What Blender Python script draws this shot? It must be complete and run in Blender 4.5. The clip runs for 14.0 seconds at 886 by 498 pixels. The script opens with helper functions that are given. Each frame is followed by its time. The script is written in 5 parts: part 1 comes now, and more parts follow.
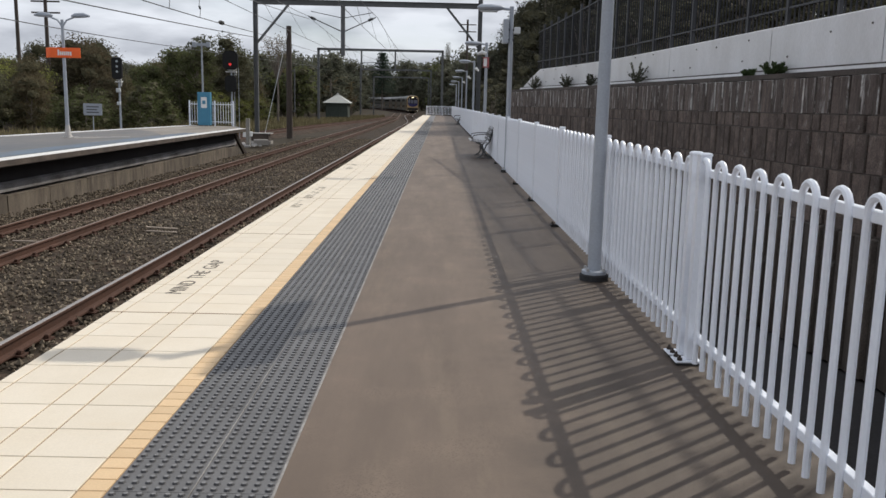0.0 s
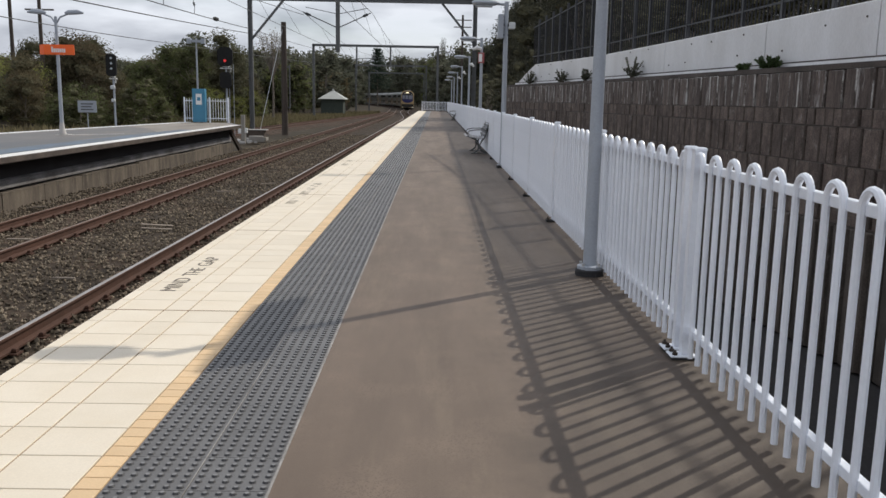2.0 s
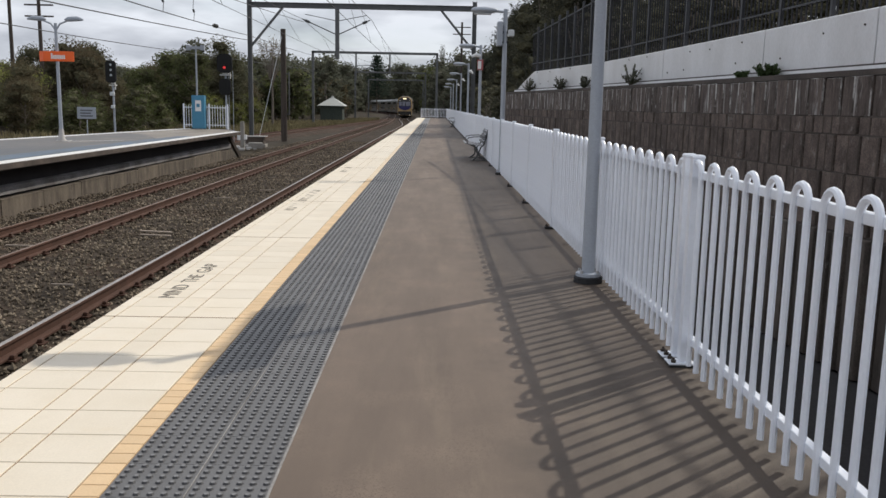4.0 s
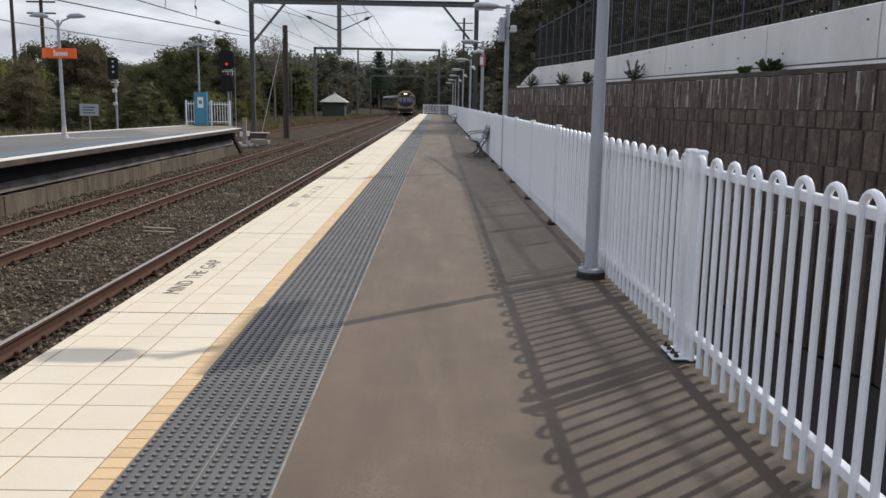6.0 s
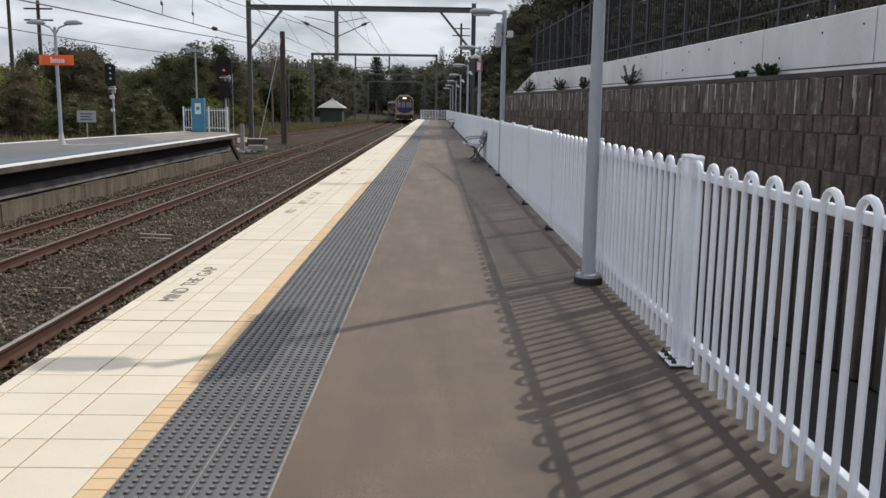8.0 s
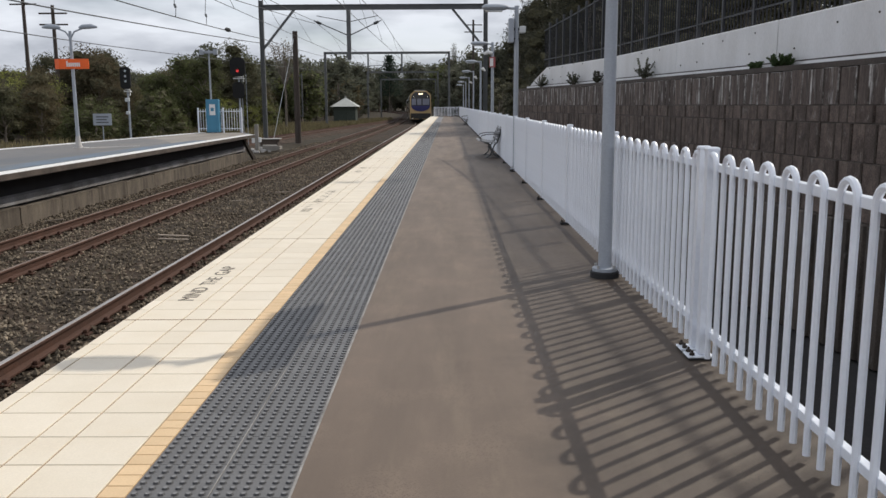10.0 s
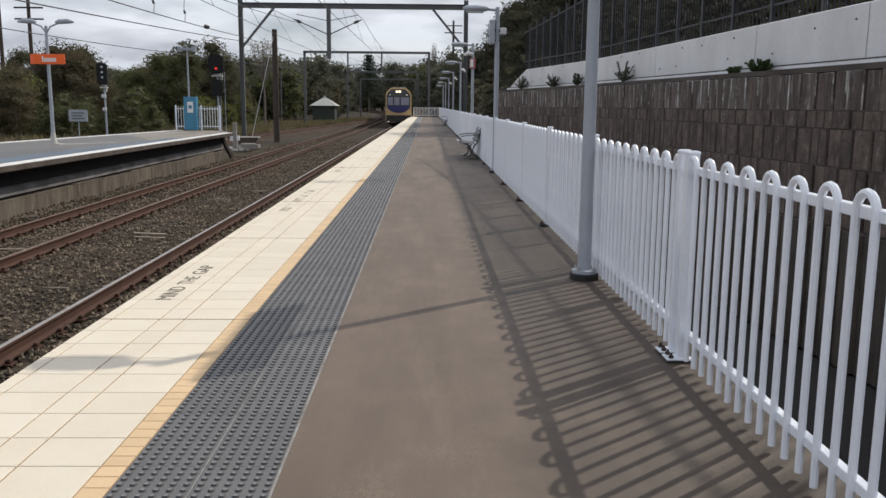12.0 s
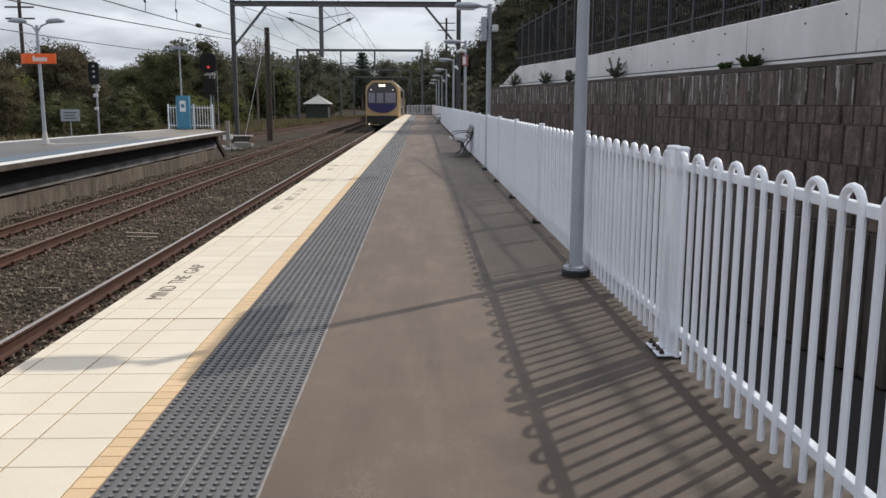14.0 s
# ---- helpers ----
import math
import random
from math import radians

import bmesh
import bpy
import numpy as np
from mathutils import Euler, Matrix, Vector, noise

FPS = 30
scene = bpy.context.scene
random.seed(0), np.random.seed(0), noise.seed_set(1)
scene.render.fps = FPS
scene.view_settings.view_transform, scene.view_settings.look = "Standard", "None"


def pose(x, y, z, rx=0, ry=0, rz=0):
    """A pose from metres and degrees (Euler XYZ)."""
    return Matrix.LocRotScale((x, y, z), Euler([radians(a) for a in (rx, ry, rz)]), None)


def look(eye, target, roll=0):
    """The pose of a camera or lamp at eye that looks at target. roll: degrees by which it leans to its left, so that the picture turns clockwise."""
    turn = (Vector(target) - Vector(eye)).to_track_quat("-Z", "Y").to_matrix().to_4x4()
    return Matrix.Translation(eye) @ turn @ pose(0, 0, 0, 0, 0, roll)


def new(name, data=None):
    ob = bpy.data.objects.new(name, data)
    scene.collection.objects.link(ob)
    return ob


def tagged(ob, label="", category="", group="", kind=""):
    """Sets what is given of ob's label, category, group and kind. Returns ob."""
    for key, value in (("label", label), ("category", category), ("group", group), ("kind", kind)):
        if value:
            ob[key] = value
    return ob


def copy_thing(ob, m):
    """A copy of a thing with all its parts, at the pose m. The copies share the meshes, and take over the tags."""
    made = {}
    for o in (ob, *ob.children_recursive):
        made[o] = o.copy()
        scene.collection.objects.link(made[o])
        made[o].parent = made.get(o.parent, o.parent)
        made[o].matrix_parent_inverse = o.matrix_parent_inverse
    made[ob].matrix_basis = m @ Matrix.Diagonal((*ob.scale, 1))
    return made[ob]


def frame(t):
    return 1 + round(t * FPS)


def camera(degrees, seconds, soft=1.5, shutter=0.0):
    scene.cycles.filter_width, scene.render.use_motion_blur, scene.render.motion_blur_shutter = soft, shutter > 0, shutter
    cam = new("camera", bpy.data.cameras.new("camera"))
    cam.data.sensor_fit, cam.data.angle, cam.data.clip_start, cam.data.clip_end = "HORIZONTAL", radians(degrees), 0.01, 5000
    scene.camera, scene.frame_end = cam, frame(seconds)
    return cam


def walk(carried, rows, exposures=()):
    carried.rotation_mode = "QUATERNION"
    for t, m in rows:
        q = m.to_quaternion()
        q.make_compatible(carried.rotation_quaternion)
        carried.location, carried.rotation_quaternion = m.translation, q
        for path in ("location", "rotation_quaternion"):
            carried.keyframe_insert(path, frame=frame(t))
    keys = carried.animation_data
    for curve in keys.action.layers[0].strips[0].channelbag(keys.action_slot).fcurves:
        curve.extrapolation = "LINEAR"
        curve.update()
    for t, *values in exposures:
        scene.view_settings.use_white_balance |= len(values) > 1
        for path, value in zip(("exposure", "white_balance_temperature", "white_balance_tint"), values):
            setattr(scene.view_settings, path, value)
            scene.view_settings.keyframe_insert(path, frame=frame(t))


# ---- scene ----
# ------------------------------------------------------------ camera and walk
cam = camera(55.19, 14.0)


def aim(x, y, z, yaw, pitch, roll):
    """Camera pose: yaw to the right, pitch down, roll clockwise, in degrees."""
    return pose(x, y, z, 0, 0, -yaw) @ pose(0, 0, 0, 90 - pitch) @ pose(0, 0, 0, 0, 0, roll)


walk(cam, [
    (0.0, aim(-0.000, 0.000, 1.430, 0.38, 9.70, 1.26)),
    (0.5, aim(0.000, -0.000, 1.431, 0.49, 9.80, 1.21)),
    (1.0, aim(0.001, 0.001, 1.429, 0.55, 10.02, 1.15)),
    (1.5, aim(0.004, 0.004, 1.427, 0.53, 10.17, 0.98)),
    (2.0, aim(0.008, 0.009, 1.429, 0.64, 9.98, 1.02)),
    (2.5, aim(0.009, 0.000, 1.431, 0.65, 9.59, 1.06)),
    (3.0, aim(0.010, 0.006, 1.433, 0.75, 9.47, 1.18)),
    (5.5, aim(0.011, 0.001, 1.431, 0.59, 9.74, 0.92)),
    (6.0, aim(0.005, -0.010, 1.431, 0.54, 9.79, 0.96)),
    (6.5, aim(0.005, -0.006, 1.432, 0.47, 9.79, 0.98)),
    (7.0, aim(0.002, -0.003, 1.432, 0.56, 9.63, 0.94)),
    (7.5, aim(0.008, 0.005, 1.432, 0.53, 9.52, 0.93)),
    (8.0, aim(0.017, 0.012, 1.436, 0.66, 9.44, 0.76)),
    (10.5, aim(0.008, -0.015, 1.428, -0.50, 9.84, -0.37)),
    (11.0, aim(0.005, -0.014, 1.424, -0.43, 10.09, -0.20)),
    (11.5, aim(-0.022, -0.006, 1.424, 0.34, 9.91, 0.23)),
    (12.0, aim(-0.007, 0.001, 1.433, 1.11, 9.61, 0.47)),
    (12.5, aim(0.009, 0.000, 1.429, 1.54, 9.62, 0.41)),
    (13.0, aim(0.016, 0.007, 1.429, 1.53, 9.84, 0.26)),
    (13.5, aim(0.018, 0.012, 1.428, 1.27, 9.86, 0.10)),
    (14.0, aim(0.020, 0.008, 1.430, 1.48, 9.77, 0.14)),
])

# ------------------------------------------------------------ world, sun, exposure
SUN = Vector((0.84, 0.72, 1.0)).normalized()
scene.view_settings.exposure = 0.06


def make_world():
    world = bpy.data.worlds.new("cloudy_sky")
    scene.world = world
    world.use_nodes = True
    nt = world.node_tree
    nt.nodes.clear()
    N, K = nt.nodes.new, nt.links.new
    out, bg = N("ShaderNodeOutputWorld"), N("ShaderNodeBackground")
    sky = N("ShaderNodeTexSky")
    sky.sky_type, sky.sun_disc = "NISHITA", False
    sky.sun_elevation, sky.sun_rotation = math.asin(SUN.z), math.atan2(SUN.x, SUN.y)
    dim = N("ShaderNodeVectorMath")
    dim.operation = "SCALE"
    dim.inputs["Scale"].default_value = 0.10
    K(sky.outputs[0], dim.inputs[0])
    co, mp = N("ShaderNodeTexCoord"), N("ShaderNodeMapping")
    mp.inputs["Scale"].default_value = (1.0, 1.0, 3.6)
    K(co.outputs["Generated"], mp.inputs[0])
    big, fine = N("ShaderNodeTexNoise"), N("ShaderNodeTexNoise")
    big.inputs["Scale"].default_value, big.inputs["Detail"].default_value, big.inputs["Roughness"].default_value = 3.2, 7, 0.55
    fine.inputs["Scale"].default_value, fine.inputs["Detail"].default_value = 7.5, 6
    for n in (big, fine):
        K(mp.outputs[0], n.inputs["Vector"])
    shade = N("ShaderNodeValToRGB")
    shade.color_ramp.elements[0].position, shade.color_ramp.elements[0].color = 0.36, (0.47, 0.50, 0.565, 1)
    shade.color_ramp.elements[1].position, shade.color_ramp.elements[1].color = 0.62, (0.82, 0.858, 0.93, 1)
    K(fine.outputs[0], shade.inputs[0])
    cover = N("ShaderNodeValToRGB")
    cover.color_ramp.elements[0].position, cover.color_ramp.elements[0].color = 0.30, (0.55, 0.55, 0.55, 1)
    cover.color_ramp.elements[1].position, cover.color_ramp.elements[1].color = 0.50, (1, 1, 1, 1)
    K(big.outputs[0], cover.inputs[0])
    mix = N("ShaderNodeMix")
    mix.data_type = "RGBA"
    K(cover.outputs[0], mix.inputs[0])
    K(dim.outputs[0], mix.inputs[6])
    K(shade.outputs[0], mix.inputs[7])
    K(mix.outputs[2], bg.inputs[0])
    bg.inputs[1].default_value = 0.965
    K(bg.outputs[0], out.inputs[0])


make_world()
sun = new("sun", bpy.data.lights.new("sun", "SUN"))
sun.data.energy, sun.data.angle, sun.data.color = 2.68, radians(0.65), (1.0, 0.94, 0.84)
sun.matrix_world = look(SUN * 60, (0, 0, 0))


# ------------------------------------------------------------ materials
def mat(name, base, other=None, rough=0.8, metal=0.0, scale=3.0, fine=60.0, amount=0.5, grain=0.25, bump=0.15, depth=0.01,
        per_object=0.0, per_island=0.0, stretch=(1, 1, 1), glow=None, glow_power=0.0, spots=None, coat=0.0, line=None):
    """Painted or raw surface: two scales of noise between two colours, grain, relief, and a shift per piece."""
    m = bpy.data.materials.new(name)
    m.use_nodes = True
    nt = m.node_tree
    N, K = nt.nodes.new, nt.links.new
    b = nt.nodes["Principled BSDF"]
    other = other or tuple(c * 0.72 for c in base)
    co, mp = N("ShaderNodeTexCoord"), N("ShaderNodeMapping")
    mp.inputs["Scale"].default_value = stretch
    K(co.outputs["Object"], mp.inputs[0])
    vec = mp.outputs[0]
    if per_object:
        info, add = N("ShaderNodeObjectInfo"), N("ShaderNodeVectorMath")
        mul = N("ShaderNodeVectorMath")
        mul.operation = "SCALE"
        mul.inputs[0].default_value = (37.0, 53.0, 19.0)
        K(info.outputs["Random"], mul.inputs["Scale"])
        K(vec, add.inputs[0])
        K(mul.outputs[0], add.inputs[1])
        vec = add.outputs[0]
    n1, n2 = N("ShaderNodeTexNoise"), N("ShaderNodeTexNoise")
    n1.inputs["Scale"].default_value, n1.inputs["Detail"].default_value, n1.inputs["Roughness"].default_value = scale, 6, 0.6
    n2.inputs["Scale"].default_value, n2.inputs["Detail"].default_value = fine, 4
    K(vec, n1.inputs["Vector"])
    K(vec, n2.inputs["Vector"])
    r1 = N("ShaderNodeMapRange")
    r1.inputs["From Min"].default_value, r1.inputs["From Max"].default_value = 0.35, 0.68
    r1.inputs["To Max"].default_value = amount
    K(n1.outputs[0], r1.inputs[0])
    mix = N("ShaderNodeMix")
    mix.data_type = "RGBA"
    mix.inputs[6].default_value, mix.inputs[7].default_value = (*base, 1), (*other, 1)
    K(r1.outputs[0], mix.inputs[0])
    col = mix.outputs[2]
    r2 = N("ShaderNodeMapRange")
    r2.inputs["From Min"].default_value, r2.inputs["From Max"].default_value = 0.25, 0.75
    r2.inputs["To Min"].default_value, r2.inputs["To Max"].default_value = 1 - grain, 1 + grain
    K(n2.outputs[0], r2.inputs[0])
    val = r2.outputs[0]
    for shift, kind in ((per_object, 0), (per_island, 1)):
        if shift:
            src = N("ShaderNodeNewGeometry").outputs["Random Per Island"] if kind else N("ShaderNodeObjectInfo").outputs["Random"]
            r3, mm = N("ShaderNodeMapRange"), N("ShaderNodeMath")
            r3.inputs["To Min"].default_value, r3.inputs["To Max"].default_value = 1 - shift, 1 + shift
            mm.operation = "MULTIPLY"
            K(src, r3.inputs[0])
            K(val, mm.inputs[0])
            K(r3.outputs[0], mm.inputs[1])
            val = mm.outputs[0]
    tint = N("ShaderNodeVectorMath")
    tint.operation = "SCALE"
    K(col, tint.inputs[0])
    K(val, tint.inputs["Scale"])
    col = tint.outputs[0]
    if spots:
        colour, size, low, high = spots
        n3, r4, mix2 = N("ShaderNodeTexNoise"), N("ShaderNodeMapRange"), N("ShaderNodeMix")
        n3.inputs["Scale"].default_value, n3.inputs["Detail"].default_value, n3.inputs["Roughness"].default_value = size, 8, 0.7
        K(vec, n3.inputs["Vector"])
        r4.inputs["From Min"].default_value, r4.inputs["From Max"].default_value = low, high
        K(n3.outputs[0], r4.inputs[0])
        mix2.data_type = "RGBA"
        K(r4.outputs[0], mix2.inputs[0])
        K(col, mix2.inputs[6])
        mix2.inputs[7].default_value = (*colour, 1)
        col = mix2.outputs[2]
    K(col, b.inputs["Base Color"])
    b.inputs["Metallic"].default_value = metal
    rr = N("ShaderNodeMapRange")
    rr.inputs["To Min"].default_value, rr.inputs["To Max"].default_value = max(0.05, rough - 0.12), min(1, rough + 0.12)
    K(n1.outputs[0], rr.inputs[0])
    K(rr.outputs[0], b.inputs["Roughness"])
    if bump:
        bp = N("ShaderNodeBump")
        bp.inputs["Strength"].default_value, bp.inputs["Distance"].default_value = bump, depth
        K(n2.outputs[0], bp.inputs["Height"])
        K(bp.outputs[0], b.inputs["Normal"])
    if coat:
        b.inputs["Coat Weight"].default_value = coat
    if glow:
        b.inputs["Emission Color"].default_value = (*glow, 1)
        b.inputs["Emission Strength"].default_value = glow_power
    return m


def asphalt_mat(name):
    """Trodden asphalt: a paler walking lane with a frayed edge, darker by the fence, lengthwise streaks, patches and
    grit.
    """
    m = mat(name, (0.148, 0.1065, 0.0765), (0.099, 0.072, 0.053), 0.62, scale=0.9, fine=330, amount=0.85, grain=0.34, bump=0.2, depth=0.003,
            stretch=(2.6, 0.35, 1), spots=((0.190, 0.143, 0.101), 1.1, 0.50, 0.78))
    nt = m.node_tree
    N, K = nt.nodes.new, nt.links.new
    b = nt.nodes["Principled BSDF"]
    col = b.inputs["Base Color"].links[0].from_socket
    co, sep = N("ShaderNodeTexCoord"), N("ShaderNodeSeparateXYZ")
    K(co.outputs["Object"], sep.inputs[0])
    fray = N("ShaderNodeTexNoise")
    fray.inputs["Scale"].default_value, fray.inputs["Detail"].default_value, fray.inputs["Roughness"].default_value = 1.7, 7, 0.65
    K(co.outputs["Object"], fray.inputs["Vector"])
    shift = N("ShaderNodeMath")
    shift.operation, shift.inputs[1].default_value = "MULTIPLY_ADD", 0.9
    K(fray.outputs[0], shift.inputs[0])
    K(sep.outputs["X"], shift.inputs[2])
    fence_tone = N("ShaderNodeMapRange")
    fence_tone.interpolation_type = "SMOOTHSTEP"
    fence_tone.inputs["From Min"].default_value, fence_tone.inputs["From Max"].default_value = 0.72, 1.15
    fence_tone.inputs["To Min"].default_value, fence_tone.inputs["To Max"].default_value = 1.0, 0.57
    K(shift.outputs[0], fence_tone.inputs[0])
    grit = N("ShaderNodeTexVoronoi")
    grit.inputs["Scale"].default_value = 85.0
    K(co.outputs["Object"], grit.inputs["Vector"])
    patch = N("ShaderNodeTexNoise")
    patch.inputs["Scale"].default_value, patch.inputs["Detail"].default_value = 2.3, 5
    K(co.outputs["Object"], patch.inputs["Vector"])
    pr = N("ShaderNodeMapRange")
    pr.inputs["From Min"].default_value, pr.inputs["From Max"].default_value = 0.48, 0.66
    pr.inputs["To Min"].default_value, pr.inputs["To Max"].default_value = 0.05, 0.45
    K(patch.outputs[0], pr.inputs[0])
    gr = N("ShaderNodeMapRange")
    gr.inputs["From Min"].default_value, gr.inputs["From Max"].default_value = 0.05, 0.45
    gr.inputs["To Min"].default_value, gr.inputs["To Max"].default_value = -0.9, 0.5
    K(grit.outputs["Distance"], gr.inputs[0])
    gm = N("ShaderNodeMath")
    gm.operation, gm.inputs[2].default_value = "MULTIPLY_ADD", 1.0
    K(gr.outputs[0], gm.inputs[0])
    K(pr.outputs[0], gm.inputs[1])
    both = N("ShaderNodeMath")
    both.operation = "MULTIPLY"
    K(fence_tone.outputs[0], both.inputs[0])
    K(gm.outputs[0], both.inputs[1])
    out = N("ShaderNodeVectorMath")
    out.operation = "SCALE"
    K(col, out.inputs[0])
    K(both.outputs[0], out.inputs["Scale"])
    K(out.outputs[0], b.inputs["Base Color"])
    return m


def glass_mat(name, tint, rough=0.05):
    m = bpy.data.materials.new(name)
    m.use_nodes = True
    b = m.node_tree.nodes["Principled BSDF"]
    b.inputs["Base Color"].default_value = (*tint, 1)
    b.inputs["Roughness"].default_value = rough
    b.inputs["Specular IOR Level"].default_value = 0.8
    return m


M = {}
M["asphalt"] = asphalt_mat("worn_asphalt")
M["concrete"] = mat("platform_concrete", (0.30, 0.28, 0.25), (0.20, 0.18, 0.16), 0.9, scale=1.4, fine=70, grain=0.2, bump=0.2)
M["footing_pale"] = mat("pale_lamp_base", (0.46, 0.44, 0.42), (0.34, 0.32, 0.30), 0.7, scale=4, fine=60, grain=0.15, bump=0.1)
M["joint"] = mat("tile_grout", (0.34, 0.230, 0.140), (0.21, 0.145, 0.09), 0.9, scale=4, fine=90, grain=0.2, bump=0.1)
M["footing"] = mat("stained_footing", (0.155, 0.126, 0.096), (0.062, 0.048, 0.037), 0.92, scale=2.2, fine=40, amount=0.9, grain=0.25, bump=0.3, stretch=(1, 1.6, 0.4), per_object=0.2, spots=((0.30, 0.27, 0.225), 2.5, 0.6, 0.8))
M["coping_box_dark"] = mat("stained_coping_box_shade", (0.105, 0.080, 0.064), (0.045, 0.035, 0.030), 0.9, scale=1.8, fine=40, amount=0.9, grain=0.3, bump=0.3)
M["waling"] = mat("weathered_grey_waling", (0.26, 0.25, 0.25), (0.10, 0.09, 0.085), 0.85, scale=1.6, fine=40, amount=0.95, grain=0.25, stretch=(1, 0.6, 1), bump=0.2)
# Tan concrete made paler than the deck so its colour carries the sheen.
M["tan_deck"] = mat("tan_concrete_sheen", (0.27, 0.228, 0.178), (0.16, 0.138, 0.112), 0.5, scale=0.6, fine=50, amount=0.95, grain=0.25, stretch=(1.4, 0.4, 1))
M["white_tile"] = mat("cream_tile", (0.755, 0.675, 0.55), (0.69, 0.605, 0.475), 0.6, scale=2.2, fine=120, amount=0.7, grain=0.05, bump=0.06, depth=0.002, per_object=0.035, spots=((0.70, 0.56, 0.38), 2.6, 0.60, 1.05))
M["white_tile_far"] = mat("cream_tile_far", (0.755, 0.68, 0.56), (0.70, 0.62, 0.495), 0.6, scale=2.2, fine=120, amount=0.6, grain=0.04, bump=0.06, depth=0.002, per_island=0.03)
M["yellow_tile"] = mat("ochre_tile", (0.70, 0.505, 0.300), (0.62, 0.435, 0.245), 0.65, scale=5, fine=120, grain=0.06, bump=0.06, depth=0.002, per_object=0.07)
# Far copy of the ochre tile, paled to paint the washed look of distance.
M["yellow_tile_far"] = mat("hazed_ochre_tile_far", (0.74, 0.61, 0.44), (0.68, 0.54, 0.37), 0.65, scale=5, fine=120, grain=0.06, bump=0.06, depth=0.002, per_island=0.07)
M["tactile"] = mat("charcoal_tactile", (0.122, 0.119, 0.117), (0.088, 0.085, 0.085), 0.42, scale=4, fine=150, grain=0.2, bump=0.15, depth=0.002, per_object=0.09)
M["tactile_far"] = mat("charcoal_tactile_far", (0.122, 0.119, 0.117), (0.088, 0.085, 0.085), 0.42, scale=4, fine=150, grain=0.2, bump=0.15, depth=0.002)
# Dark dome sides and pale dome tops paint their shade and highlight.
M["dome_side"] = mat("shaded_dome_side", (0.042, 0.041, 0.043), (0.026, 0.025, 0.027), 0.5, scale=6, fine=90, grain=0.15)
M["dome_top"] = mat("highlit_dome_top", (0.185, 0.180, 0.178), (0.13, 0.126, 0.125), 0.3, scale=6, fine=90, grain=0.15)
M["strip"] = mat("light_edge_strip", (0.36, 0.345, 0.33), (0.15, 0.135, 0.12), 0.6, scale=5, fine=90, amount=1.0, grain=0.3, stretch=(1, 0.6, 1))
M["letter"] = mat("worn_black_paint", (0.10, 0.085, 0.07), (0.26, 0.22, 0.17), 0.8, scale=18, fine=140, amount=0.7, grain=0.3)
M["letter_faint"] = mat("faded_grey_paint", (0.30, 0.255, 0.20), (0.48, 0.42, 0.33), 0.8, scale=14, fine=90, amount=0.8, grain=0.2)
M["fence"] = mat("white_powder_coat", (0.84, 0.87, 0.935), (0.79, 0.82, 0.885), 0.32, scale=3, fine=40, amount=0.5, grain=0.03, bump=0.02)
M["pole"] = mat("pale_grey_paint", (0.38, 0.41, 0.46), (0.32, 0.345, 0.385), 0.45, scale=4, fine=60, grain=0.08, bump=0.05)
M["rubber"] = mat("black_rubber", (0.022, 0.022, 0.024), None, 0.75, scale=20, fine=120, grain=0.3)
M["bolt"] = mat("galvanised_bolt", (0.55, 0.55, 0.55), (0.40, 0.39, 0.37), 0.45, 0.7, scale=30, fine=120, grain=0.2)
M["old_bolt"] = mat("rusty_bolt", (0.075, 0.058, 0.048), (0.03, 0.025, 0.022), 0.7, 0.4, scale=30, fine=120, grain=0.2)
M["ballast"] = mat("ballast_bed", (0.060, 0.046, 0.034), (0.022, 0.017, 0.013), 0.95, scale=1.4, fine=12, amount=0.8, grain=0.7, bump=1.0, depth=0.05, spots=((0.105, 0.066, 0.045), 0.5, 0.5, 0.8))
M["stone"] = mat("ballast_stone", (0.215, 0.176, 0.130), (0.084, 0.065, 0.048), 0.85, scale=0.8, fine=30, amount=0.8, grain=0.25, per_island=0.68)
M["rail_side"] = mat("rusty_rail", (0.080, 0.034, 0.020), (0.040, 0.020, 0.013), 0.85, scale=3, fine=60, grain=0.35, bump=0.2)
M["rail_top"] = mat("polished_rail_head", (0.46, 0.42, 0.39), (0.30, 0.25, 0.21), 0.36, 0.75, scale=3, fine=40, grain=0.12)
M["rail_dull"] = mat("dull_rail_head", (0.19, 0.125, 0.09), (0.11, 0.068, 0.048), 0.5, 0.3, scale=3, fine=40, grain=0.15)
M["sleeper"] = mat("timber_sleeper", (0.100, 0.072, 0.053), (0.050, 0.036, 0.027), 0.9, scale=3, fine=40, grain=0.35, stretch=(1, 6, 1), per_object=0.35)
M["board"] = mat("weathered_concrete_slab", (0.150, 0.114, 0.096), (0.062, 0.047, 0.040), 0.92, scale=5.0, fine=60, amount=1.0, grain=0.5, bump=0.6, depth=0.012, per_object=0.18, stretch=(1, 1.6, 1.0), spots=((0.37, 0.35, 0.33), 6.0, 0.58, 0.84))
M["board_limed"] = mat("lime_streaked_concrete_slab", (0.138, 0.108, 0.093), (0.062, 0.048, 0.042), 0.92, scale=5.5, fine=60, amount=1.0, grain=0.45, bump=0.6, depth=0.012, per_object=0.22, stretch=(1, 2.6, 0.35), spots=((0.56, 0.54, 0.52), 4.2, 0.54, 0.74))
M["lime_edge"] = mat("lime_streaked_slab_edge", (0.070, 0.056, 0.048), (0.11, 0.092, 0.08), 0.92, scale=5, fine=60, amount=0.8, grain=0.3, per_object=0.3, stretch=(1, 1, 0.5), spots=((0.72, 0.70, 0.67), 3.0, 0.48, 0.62))
